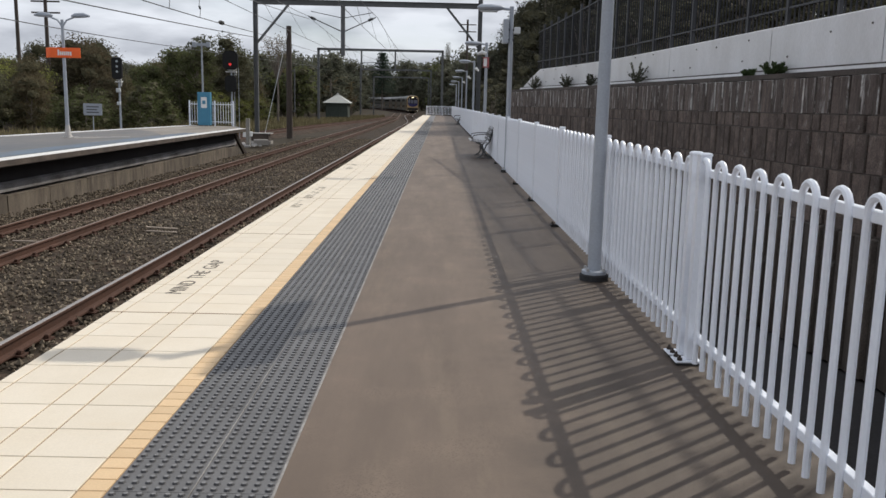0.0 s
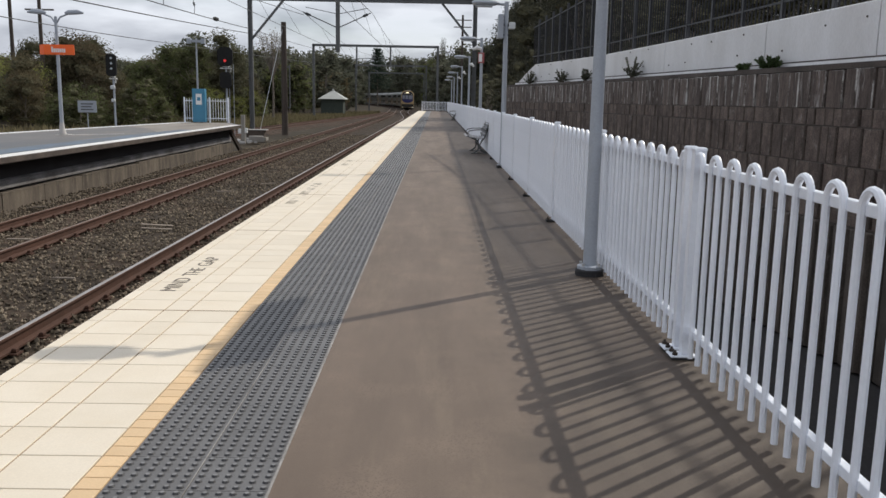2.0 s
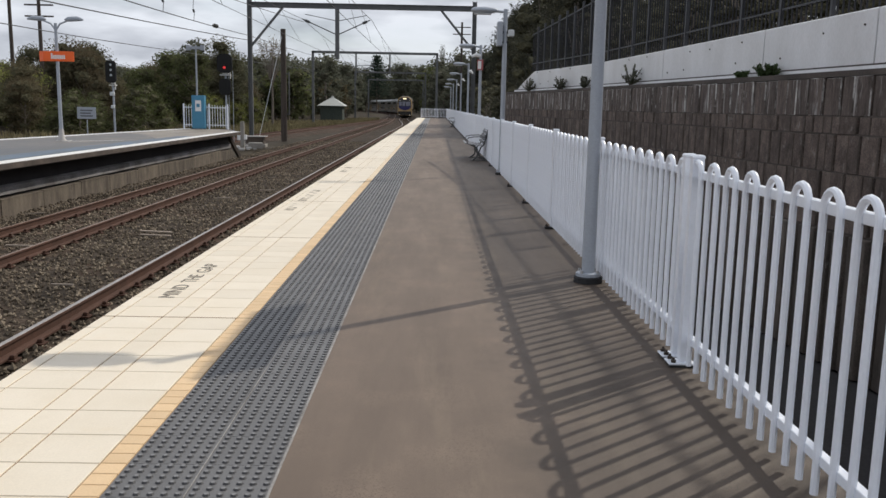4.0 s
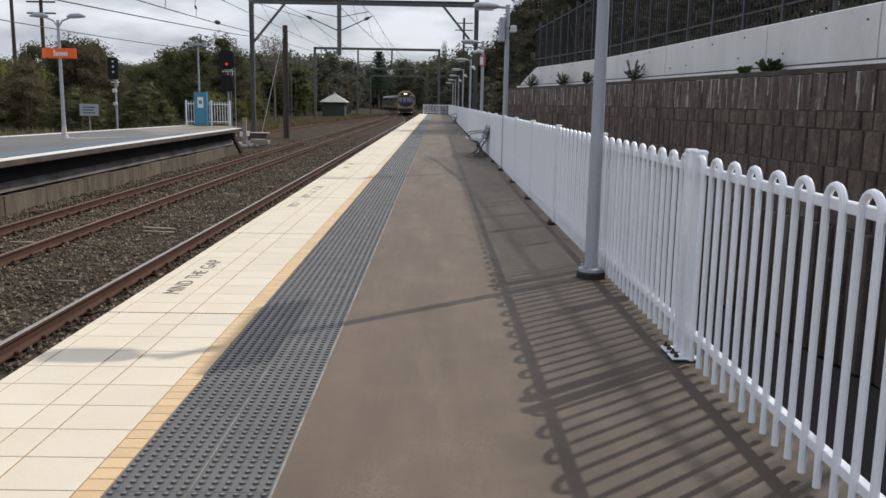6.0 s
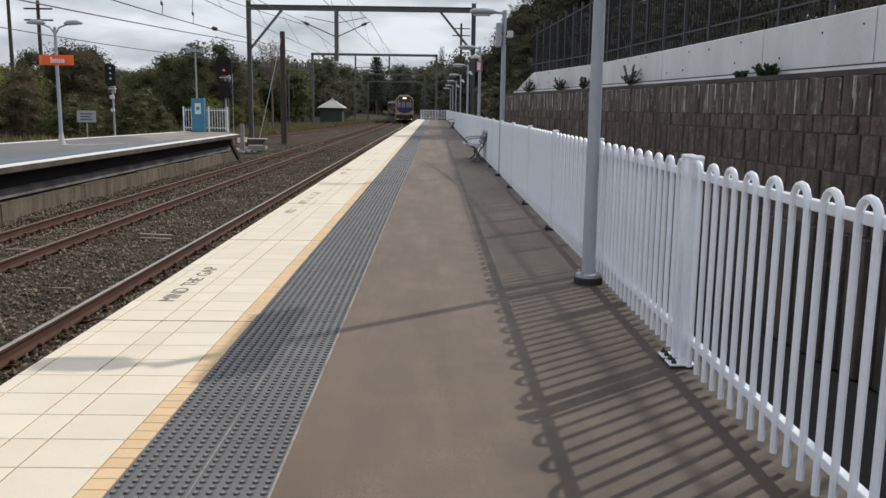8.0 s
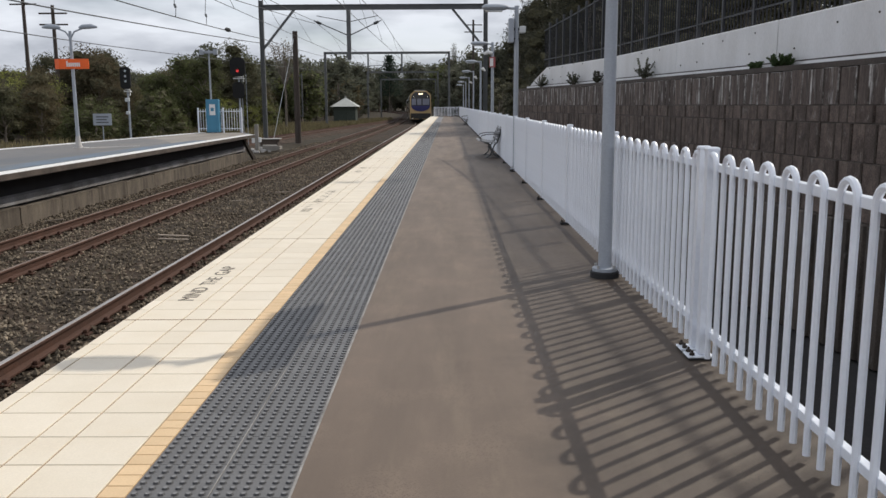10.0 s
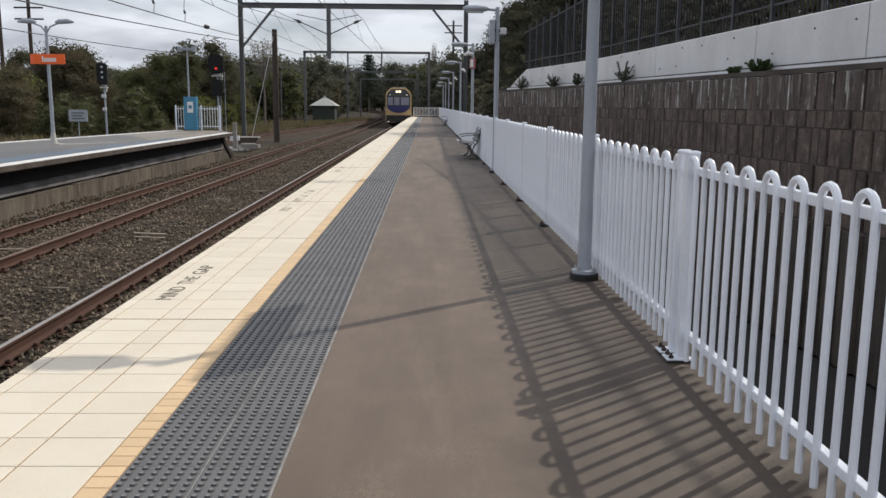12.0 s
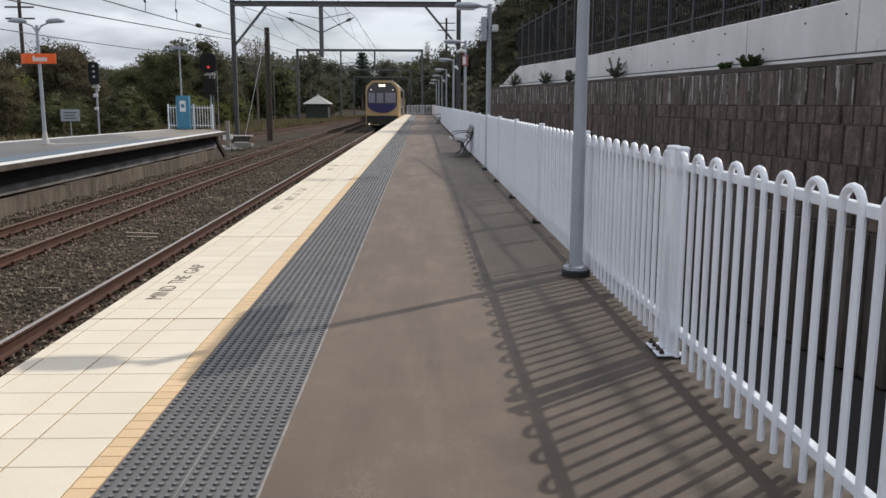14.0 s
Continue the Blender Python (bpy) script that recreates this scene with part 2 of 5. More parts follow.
M["slab_edge"] = mat("dark_flecked_slab_edge", (0.070, 0.056, 0.047), (0.11, 0.088, 0.074), 0.92, scale=5, fine=60, amount=0.8, grain=0.3, per_object=0.3, stretch=(1, 1, 0.5), spots=((0.30, 0.285, 0.265), 3.0, 0.60, 0.80))
M["board_far"] = mat("weathered_concrete_slab_far", (0.125, 0.103, 0.088), (0.055, 0.045, 0.038), 0.92, scale=3.0, fine=55, amount=0.95, grain=0.28, bump=0.4, depth=0.01, per_island=0.28, stretch=(1, 2.4, 0.7), spots=((0.34, 0.32, 0.30), 5.0, 0.62, 0.85))
M["beam"] = mat("dark_crib_beam", (0.082, 0.066, 0.056), (0.040, 0.032, 0.028), 0.92, scale=1.6, fine=55, amount=0.9, grain=0.3, bump=0.4, spots=((0.26, 0.245, 0.23), 2.6, 0.60, 0.82))
M["white_wall"] = mat("white_painted_concrete", (0.78, 0.78, 0.79), (0.66, 0.655, 0.65), 0.85, scale=1.3, fine=45, amount=0.9, grain=0.06, bump=0.15, stretch=(1, 1.2, 0.5), spots=((0.42, 0.40, 0.38), 2.2, 0.66, 0.86))
M["black_metal"] = mat("black_palisade_paint", (0.012, 0.0125, 0.016), (0.018, 0.0185, 0.023), 0.75, scale=6, fine=60, grain=0.15)
# Lighter than the pales: sheen on rails and posts painted into the colour.
M["rail_metal"] = mat("sheen_black_rail_paint", (0.040, 0.042, 0.048), (0.028, 0.029, 0.033), 0.5, scale=6, fine=60, grain=0.15)
M["steel"] = mat("grey_gantry_steel", (0.125, 0.13, 0.132), (0.085, 0.085, 0.085), 0.6, 0.2, scale=1.2, fine=40, grain=0.18)
M["wood"] = mat("old_timber_pole", (0.075, 0.058, 0.048), (0.04, 0.032, 0.027), 0.9, scale=3, fine=40, grain=0.3, stretch=(3, 3, 0.3))
M["splinter"] = mat("split_timber", (0.30, 0.25, 0.20), (0.18, 0.14, 0.11), 0.9, scale=6, fine=60, grain=0.3, stretch=(0.5, 5, 1), per_object=0.3)
M["wire"] = mat("dull_copper_wire", (0.075, 0.078, 0.082), None, 0.6, 0.3, scale=3, fine=30, grain=0.1)
M["orange"] = mat("orange_sign_enamel", (0.95, 0.145, 0.02), (0.90, 0.13, 0.018), 0.5, scale=3, fine=40, grain=0.03)
M["white"] = mat("white_paint", (0.80, 0.80, 0.79), (0.72, 0.72, 0.71), 0.5, scale=4, fine=60, grain=0.05)
M["blue"] = mat("blue_panel_paint", (0.06, 0.24, 0.38), (0.05, 0.20, 0.32), 0.45, scale=4, fine=60, grain=0.06)
M["blue_deck"] = mat("faded_blue_paving", (0.075, 0.125, 0.185), (0.11, 0.115, 0.12), 0.5, scale=1.4, fine=60, amount=1.0, grain=0.25, bump=0.2, stretch=(1, 0.4, 1))
M["grey_deck"] = mat("far_asphalt", (0.150, 0.128, 0.107), (0.088, 0.092, 0.100), 0.5, scale=0.30, fine=60, amount=1.0, grain=0.25, stretch=(1.2, 0.5, 1), spots=((0.24, 0.20, 0.155), 0.45, 0.54, 0.70))
M["edge_white"] = mat("chipped_white_edge_paint", (0.82, 0.81, 0.79), (0.66, 0.64, 0.60), 0.5, scale=1.5, fine=60, amount=0.8, grain=0.08, stretch=(2, 0.7, 2), spots=((0.24, 0.19, 0.15), 2.6, 0.60, 0.72))
M["black"] = mat("matt_black_enamel", (0.009, 0.009, 0.009), None, 0.85, scale=8, fine=60, grain=0.2)
# Near-black colour that paints shade below the platforms and beyond the fence.
M["dark_void"] = mat("void_shade", (0.032, 0.029, 0.030), (0.018, 0.017, 0.018), 0.95, scale=1.2, fine=40, grain=0.3, bump=0.3)
M["red_lens"] = mat("lit_red_lens", (0.4, 0.02, 0.02), None, 0.3, glow=(1.0, 0.06, 0.06), glow_power=0.5)
M["lens"] = mat("unlit_signal_lens", (0.42, 0.45, 0.46), None, 0.15, scale=20, fine=80, grain=0.05)
M["lamp_glass"] = mat("frosted_lamp_cover", (0.62, 0.64, 0.65), None, 0.3, scale=6, fine=60, grain=0.04)
M["red_sign"] = mat("red_sign_enamel", (0.42, 0.11, 0.11), None, 0.45, scale=6, fine=60, grain=0.05)
M["roof"] = mat("pale_metal_roof", (0.44, 0.45, 0.42), (0.36, 0.36, 0.33), 0.6, scale=1.5, fine=30, grain=0.1)
M["hut_wall"] = mat("dark_green_hut_wall", (0.050, 0.062, 0.050), (0.035, 0.042, 0.036), 0.85, scale=2, fine=30, grain=0.2)
M["soil"] = mat("dry_grass_soil", (0.060, 0.048, 0.033), (0.030, 0.025, 0.018), 0.95, scale=0.25, fine=4, amount=0.9, grain=0.35, bump=0.5, depth=0.05)
M["cinder"] = mat("brown_cinder_bed", (0.070, 0.048, 0.034), (0.028, 0.020, 0.015), 0.95, scale=1.1, fine=9, amount=0.9, grain=0.6, bump=0.8, depth=0.04)
M["grass"] = mat("dry_grass_blades", (0.23, 0.19, 0.105), (0.12, 0.12, 0.055), 0.9, scale=0.3, fine=5, grain=0.2, per_island=0.35)
M["bark"] = mat("eucalypt_bark", (0.20, 0.17, 0.14), (0.11, 0.09, 0.075), 0.9, scale=2, fine=20, grain=0.3, bump=0.3, stretch=(3, 3, 0.5))


def leaf_mat(name, base, other):
    m = mat(name, base, other, 0.7, scale=0.30, fine=2.2, amount=0.95, grain=0.28, bump=0, per_island=0.24, per_object=0.28)
    nt = m.node_tree
    b = nt.nodes["Principled BSDF"]
    b.inputs["Specular IOR Level"].default_value = 0.15
    tr, mx, out = nt.nodes.new("ShaderNodeBsdfTranslucent"), nt.nodes.new("ShaderNodeMixShader"), nt.nodes["Material Output"]
    nt.links.new(b.inputs["Base Color"].links[0].from_socket, tr.inputs["Color"])
    mx.inputs[0].default_value = 0.5
    nt.links.new(b.outputs[0], mx.inputs[1])
    nt.links.new(tr.outputs[0], mx.inputs[2])
    nt.links.new(mx.outputs[0], out.inputs["Surface"])
    return m


# Clump cores darker than the leaves: the crowns' inner shade as colour.
M["clump_core"] = mat("shade_clump_core", (0.088, 0.082, 0.048), (0.058, 0.054, 0.034), 0.95, scale=1.5, fine=6, grain=0.5, per_object=0.2)
M["leaf_dark"] = leaf_mat("dark_eucalypt_leaf", (0.118, 0.124, 0.072), (0.094, 0.082, 0.054))
M["leaf_olive"] = leaf_mat("olive_leaf", (0.142, 0.162, 0.066), (0.088, 0.092, 0.046))
M["leaf_lime"] = leaf_mat("bright_shrub_leaf", (0.27, 0.28, 0.08), (0.150, 0.165, 0.055))
M["leaf_umber"] = leaf_mat("brownish_leaf", (0.140, 0.108, 0.068), (0.100, 0.092, 0.052))
# Leaf greyed and lightened to paint haze on far woods; wall weeds share it.
M["leaf_far"] = leaf_mat("hazed_grey_green_leaf", (0.130, 0.134, 0.096), (0.092, 0.097, 0.070))
M["clump_core_far"] = mat("hazed_shade_clump_core", (0.092, 0.088, 0.062), (0.064, 0.062, 0.044), 0.95, scale=0.8, fine=3, grain=0.4)
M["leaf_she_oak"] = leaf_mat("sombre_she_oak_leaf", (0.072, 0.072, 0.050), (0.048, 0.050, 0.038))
M["leaf_pine"] = leaf_mat("blue_green_pine_leaf", (0.055, 0.078, 0.056), (0.038, 0.055, 0.042))
M["leaf_wall"] = leaf_mat("dark_shrub_leaf", (0.085, 0.125, 0.050), (0.055, 0.080, 0.036))
M["back_slat"] = mat("dark_grey_bench_slat", (0.17, 0.17, 0.18), (0.11, 0.11, 0.12), 0.5, 0.3, scale=6, fine=60, grain=0.15)
M["bench_slat"] = mat("grey_bench_slat", (0.30, 0.30, 0.31), (0.22, 0.22, 0.23), 0.45, 0.4, scale=6, fine=60, grain=0.1)
M["train_side"] = mat("stainless_train_side", (0.40, 0.40, 0.40), (0.32, 0.32, 0.32), 0.32, 0.9, scale=1.0, fine=20, grain=0.08)
M["train_yellow"] = mat("yellow_train_front", (0.56, 0.385, 0.18), (0.44, 0.30, 0.14), 0.35, scale=2, fine=30, grain=0.08)
M["train_blue"] = mat("deep_blue_train_paint", (0.024, 0.023, 0.125), (0.020, 0.018, 0.10), 0.35, scale=2, fine=30, grain=0.05)
M["train_dark"] = mat("dark_underframe", (0.030, 0.028, 0.027), (0.05, 0.04, 0.035), 0.8, scale=2, fine=30, grain=0.3)
M["train_orange"] = mat("orange_door_paint", (0.32, 0.19, 0.05), None, 0.45, scale=2, fine=30, grain=0.05)
M["train_glass"] = glass_mat("dark_train_glass", (0.028, 0.024, 0.026), 0.16)
M["screen_glass"] = glass_mat("pale_windscreen_glass", (0.19, 0.195, 0.25), 0.12)
M["head_lamp"] = mat("lit_headlamp", (0.9, 0.85, 0.7), None, 0.2, glow=(1.0, 0.80, 0.50), glow_power=2.4)
M["marker_lamp"] = mat("lit_marker_lamp", (0.9, 0.9, 0.85), None, 0.2, glow=(1.0, 0.95, 0.85), glow_power=1.6)


for earth in ("ballast", "stone", "soil", "cinder", "grass", "sleeper", "clump_core", "clump_core_far"):
    M[earth].node_tree.nodes["Principled BSDF"].inputs["Specular IOR Level"].default_value = 0.15


# ------------------------------------------------------------ mesh building
class Shape:
    """Collects vertices and faces of one mesh."""

    def __init__(self):
        self.v, self.f, self.mi, self.now, self.mats = [], [], [], 0, []

    def use(self, material):
        if material not in self.mats:
            self.mats.append(material)
        self.now = self.mats.index(material)
        return self

    def add(self, verts, faces):
        n = len(self.v)
        self.v.extend(tuple(p) for p in verts)
        self.f.extend(tuple(n + i for i in f) for f in faces)
        self.mi.extend([self.now] * len(faces))
        return self

    def box(self, x0, x1, y0, y1, z0, z1, bevel=0.0, turn=None):
        b = bevel
        if not b:
            vs = [(x, y, z) for z in (z0, z1) for y in (y0, y1) for x in (x0, x1)]
            fs = [(0, 2, 3, 1), (4, 5, 7, 6), (0, 1, 5, 4), (2, 6, 7, 3), (0, 4, 6, 2), (1, 3, 7, 5)]
        else:
            def ring(i, z):
                return [(x0 + i, y0 + i, z), (x1 - i, y0 + i, z), (x1 - i, y1 - i, z), (x0 + i, y1 - i, z)]
            vs = ring(b, z0) + ring(0, z0 + b) + ring(0, z1 - b) + ring(b, z1)
            fs = [(3, 2, 1, 0), (12, 13, 14, 15)]
            for k in range(3):
                for i in range(4):
                    j = (i + 1) % 4
                    fs.append((4 * k + i, 4 * k + j, 4 * k + 4 + j, 4 * k + 4 + i))
        if turn is not None:
            vs = [turn @ Vector(p) for p in vs]
        return self.add(vs, fs)

    def tube(self, path, radius, sides=8, caps=True, side=None):
        pts = [Vector(p) for p in path]
        rad = radius if isinstance(radius, (list, tuple)) else [radius] * len(pts)
        vs, fs = [], []
        for i, p in enumerate(pts):
            d = (pts[min(i + 1, len(pts) - 1)] - pts[max(i - 1, 0)]).normalized()
            ref = Vector((0, 0, 1)) if abs(d.z) < 0.95 else Vector((0, 1, 0))
            a = Vector(side) if side else d.cross(ref).normalized()
            b = d.cross(a)
            for k in range(sides):
                w = 2 * math.pi * k / sides
                vs.append(p + (a * math.cos(w) + b * math.sin(w)) * rad[i])
        for i in range(len(pts) - 1):
            for k in range(sides):
                j = (k + 1) % sides
                fs.append((i * sides + k, i * sides + j, (i + 1) * sides + j, (i + 1) * sides + k))
        if caps:
            fs.append(tuple(range(sides - 1, -1, -1)))
            fs.append(tuple((len(pts) - 1) * sides + k for k in range(sides)))
        return self.add(vs, fs)

    def strut(self, a, b, w, d=None):
        """Square bar from a to b."""
        a, b = Vector(a), Vector(b)
        m = Matrix.Translation(a) @ (b - a).to_track_quat("Z", "Y").to_matrix().to_4x4()
        d = d or w
        return self.box(-w / 2, w / 2, -d / 2, d / 2, 0, (b - a).length, 0, m)

    def sweep(self, profile, path, closed=True):
        """Cross-section (x, z) carried along a plan path [(x, y)], sideways to its way."""
        vs, fs, n = [], [], len(profile)
        for i, (px, py) in enumerate(path):
            ax, ay = path[max(i - 1, 0)]
            bx, by = path[min(i + 1, len(path) - 1)]
            l = math.hypot(bx - ax, by - ay)
            nx, ny = (by - ay) / l, -(bx - ax) / l
            vs += [(px + nx * x, py + ny * x, z) for x, z in profile]
        for i in range(len(path) - 1):
            for k in range(n if closed else n - 1):
                j = (k + 1) % n
                fs.append((i * n + k, i * n + j, (i + 1) * n + j, (i + 1) * n + k))
        if closed:
            fs += [tuple(range(n)), tuple((len(path) - 1) * n + k for k in range(n - 1, -1, -1))]
        return self.add(vs, fs)

    def mesh(self, name, material=None, smooth=False):
        me = bpy.data.meshes.new(name)
        me.from_pydata(self.v, [], self.f)
        for m in (self.mats or [material]):
            me.materials.append(m)
        if self.mats:
            me.polygons.foreach_set("material_index", self.mi)
        bm = bmesh.new()
        bm.from_mesh(me)
        bmesh.ops.recalc_face_normals(bm, faces=bm.faces)
        bm.to_mesh(me)
        bm.free()
        if smooth:
            me.polygons.foreach_set("use_smooth", [True] * len(me.polygons))
            me.set_sharp_from_angle(angle=radians(40))
        return me


def part(name, shape, material, parent=None, label="", smooth=False, at=None):
    data = shape if isinstance(shape, bpy.types.Mesh) else shape.mesh(name, material, smooth)
    ob = new(name, data)
    if parent is not None:
        ob.parent = parent
    if at is not None:
        ob.matrix_basis = at
    return tagged(ob, label)


def thing(name, label, category, m=None, group="", kind=""):
    ob = new(name)
    ob.empty_display_size = 0.2
    if m is not None:
        ob.matrix_basis = m
    return tagged(ob, label, category, group, kind)


def lettering(name, text, size, material, parent=None, at=None, label="", depth=0.002, align="LEFT"):
    cu = bpy.data.curves.new(name, "FONT")
    cu.body, cu.size, cu.extrude, cu.align_x = text, size, depth, align
    tmp = bpy.data.objects.new(name, cu)
    scene.collection.objects.link(tmp)
    dg = bpy.context.evaluated_depsgraph_get()
    me = bpy.data.meshes.new_from_object(tmp.evaluated_get(dg))
    bpy.data.objects.remove(tmp)
    me.materials.clear()
    me.materials.append(material)
    return part(name, me, material, parent, label, at=at)


# ------------------------------------------------------------ plan
EDGE, YELLOW, TACT_L, TACT_R = -2.20, -1.305, -1.195, -0.585
FENCE_X, DECK_R, END_Y, START_Y = 1.45, 1.62, 109.0, -6.0
BAY, POST_0, TILE = 2.73, 4.70, 0.2945
RAIL_Z = -1.07
KNOTS = ((-60, -3.67), (60, -3.67), (95, -3.55), (110, -3.45), (120, -3.75), (132, -4.35), (144, -5.0), (157, -5.75), (173, -6.4), (190, -6.75),
         (212, -7.0), (234, -7.5), (255, -8.9), (278, -11.4), (310, -15.8), (333, -20.2), (365, -29.0), (400, -42.0), (460, -68.0))


def track_x(y):
    """Centre of the platform track: straight along the platform, then bending away."""
    ks, ws = np.array([k[0] for k in KNOTS], float), np.array([k[1] for k in KNOTS], float)
    t = np.linspace(-9, 9, 13)
    w = np.exp(-(t / 6) ** 2)
    return float((np.interp(y + t, ks, ws) * w).sum() / w.sum())


def far_track_x(y):
    u = min(1.0, max(0.0, (y - 120.0) / 110.0))
    return -7.65 * (1 - u) + (track_x(y) - 4.0) * u


def wall_x(y):
    """Face line of the crib wall, which closes in on the platform with distance."""
    return 4.30 - 0.114 * (y - 9.46) - 0.0029 * max(0.0, y - 14.0) ** 2


# ------------------------------------------------------------ ground
def ground():
    s = Shape()
    xs = [-900, -300, -120, -60, -30, -12.5, -10.6, -1.6, 4.4, 7, 30, 80, 300, 900]
    ys = [-200, -60, -10, 20, 50, 80, 120, 170, 230, 300, 420, 700, 1200]

    def height(x, y):
        if -12 < x < 5:
            return -1.50
        if x <= -12:
            return -1.40 + 0.03 * min(60, -12 - x) * (0.4 + 0.3 * math.sin(x * 0.13 + y * 0.05))
        return -1.0 + 0.02 * min(60, x)
    vs = [(x, y, height(x, y)) for y in ys for x in xs]
    n = len(xs)
    fs = [(j * n + i, j * n + i + 1, (j + 1) * n + i + 1, (j + 1) * n + i) for j in range(len(ys) - 1) for i in range(n - 1)]
    tagged(part("ground", s.add(vs, fs), M["soil"]), "dry grassy soil beside the railway line", "ground", kind="structure")


def ballast_bed():
    path = [((track_x(y) + far_track_x(y)) / 2, y) for y in [-40, -20, 0, 20, 40, 60] + list(range(70, 460, 10))]
    prof = [(-4.6, -1.60), (-3.95, -1.30), (-0.55, -1.275), (0, -1.28), (0.55, -1.275), (4.1, -1.30), (4.1, -1.60)]
    tagged(part("ballast_bed", Shape().sweep(prof, path), M["ballast"]), "grey-brown crushed stone ballast under the tracks", "ballast", kind="structure")


def drain():
    # Dark sheet added to stand for the shade between fence and wall.
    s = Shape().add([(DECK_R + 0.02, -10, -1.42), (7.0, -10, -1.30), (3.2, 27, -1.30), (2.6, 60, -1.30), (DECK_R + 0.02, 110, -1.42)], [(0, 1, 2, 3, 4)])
    tagged(part("drain_strip", s, M["dark_void"]), "strip between fence and wall, near-black to paint its shade", "drain", kind="structure")


def rails():
    prof = [(-0.07, -0.165), (0.07, -0.165), (0.07, -0.145), (0.012, -0.125), (0.012, -0.04), (0.035, -0.03), (0.035, -0.004), (0.028, 0.0),
            (-0.028, 0.0), (-0.035, -0.004), (-0.035, -0.03), (-0.012, -0.04), (-0.012, -0.125), (-0.07, -0.145)]
    ys = [-40, -10, 20, 40, 60] + list(range(66, 440, 6))
    for fx, word in ((track_x, "platform"), (far_track_x, "far")):
        tr = thing("railway_track", "rusty steel rails on sleepers of the %s track" % word, "railway track", kind="structure")
        for side in (-0.753, 0.753):
            path = [(fx(y), y) for y in ys]
            r = part("rail", Shape().sweep([(x + side, z + RAIL_Z) for x, z in prof], path), M["rail_side"], tr)
            part("rail_head", Shape().sweep([(side - 0.029, RAIL_Z - 0.001), (side + 0.029, RAIL_Z - 0.001), (side + 0.026, RAIL_Z + 0.003), (side - 0.026, RAIL_Z + 0.003)], path), M["rail_top" if word == "platform" else "rail_dull"], r, "worn bright running surface")
        sl = Shape().box(-1.22, 1.22, -0.11, 0.11, -0.02, 0.10, 0.012).mesh("sleeper", M["sleeper"])
        clip = Shape()
        for side in (-0.753, 0.753):
            clip.box(side - 0.15, side + 0.15, -0.07, 0.07, 0.10, 0.118)
            for dx in (-0.10, 0.10):
                clip.box(side + dx - 0.025, side + dx + 0.025, -0.035, 0.035, 0.118, 0.165, 0.008)
        clip = clip.mesh("fastening", M["rail_side"])
        far = Shape()
        for k in range(300):
            y = -2.0 + 0.62 * k
            at = pose(fx(y), y, RAIL_Z - 0.305)
            if k < 130:
                p = part("sleeper", sl, None, tr, at=at)
                if k < 90:
                    part("fastening", clip, None, p, at=pose(0, 0, 0.022))
            else:
                far.box(fx(y) - 1.22, fx(y) + 1.22, y - 0.11, y + 0.11, RAIL_Z - 0.33, RAIL_Z - 0.205)
        tagged(part("far_sleeper_run", far, M["sleeper"], tr), kind="stuff")


def siding_x(y):
    """Centre of the siding that swings in to join the far track."""
    ks, ws = (40, 63, 77, 90, 105, 131, 165, 200), (-14.75, -14.35, -13.95, -13.25, -12.1, -10.4, -8.7, -8.6)
    t = np.linspace(-9, 9, 7)
    return float(np.interp(y + t, ks, ws).mean())


def siding():
    prof = [(-0.07, -0.165), (0.07, -0.165), (0.012, -0.13), (0.012, -0.04), (0.035, -0.03), (0.03, 0.0), (-0.03, 0.0), (-0.035, -0.03), (-0.012, -0.04), (-0.012, -0.13)]
    tr = thing("railway_track", "rusty rails of a siding behind the far platform", "railway track", kind="structure")
    path = [(siding_x(y), y) for y in range(47, 166, 3)]
    for side in (-0.753, 0.753):
        part("rail", Shape().sweep([(x + side, z + RAIL_Z - 0.02) for x, z in prof], path), M["rail_side"], tr)
    bed = Shape().sweep([(-1.9, -1.5), (-1.5, -1.262), (1.5, -1.262), (2.4, -1.5)], path[:34])
    part("siding_bed", bed, M["cinder"], tr, "brown dirt and cinder bed")
    sl = Shape().box(-1.22, 1.22, -0.11, 0.11, -0.02, 0.08, 0.012).mesh("sleeper", M["sleeper"])
    for k in range(150):
        y = 47.5 + 0.68 * k
        part("sleeper", sl, None, tr, at=pose(siding_x(y), y, RAIL_Z - 0.262))


def stones():
    rng = random.Random(5)
    s = Shape()
    for k in range(48000):
        y = 4.0 + 60.0 * rng.random() ** 1.7 if k % 8 else rng.uniform(-9.0, 4.0)
        x = rng.uniform(-9.9, -3.0)
        r = rng.uniform(0.016, 0.037) * (1 + 0.4 * (k % 9 == 0))
        m = Matrix.Translation((x, y, -1.275 + r * 0.5)) @ Euler((rng.uniform(0, 6), rng.uniform(0, 6), rng.uniform(0, 6))).to_matrix().to_4x4()
        a, b, c = r * rng.uniform(0.7, 1.3), r * rng.uniform(0.7, 1.3), r * rng.uniform(0.6, 1.0)
        s.add([m @ Vector(p) for p in ((a, 0, 0), (-a, 0, 0), (0, b, 0), (0, -b, 0), (0, 0, c), (0, 0, -c))],
              [(0, 2, 4), (2, 1, 4), (1, 3, 4), (3, 0, 4), (2, 0, 5), (1, 2, 5), (3, 1, 5), (0, 3, 5)])
    tagged(part("ballast_stones", s, M["stone"]), "loose crushed grey stones between the rails", "ballast", kind="stuff")


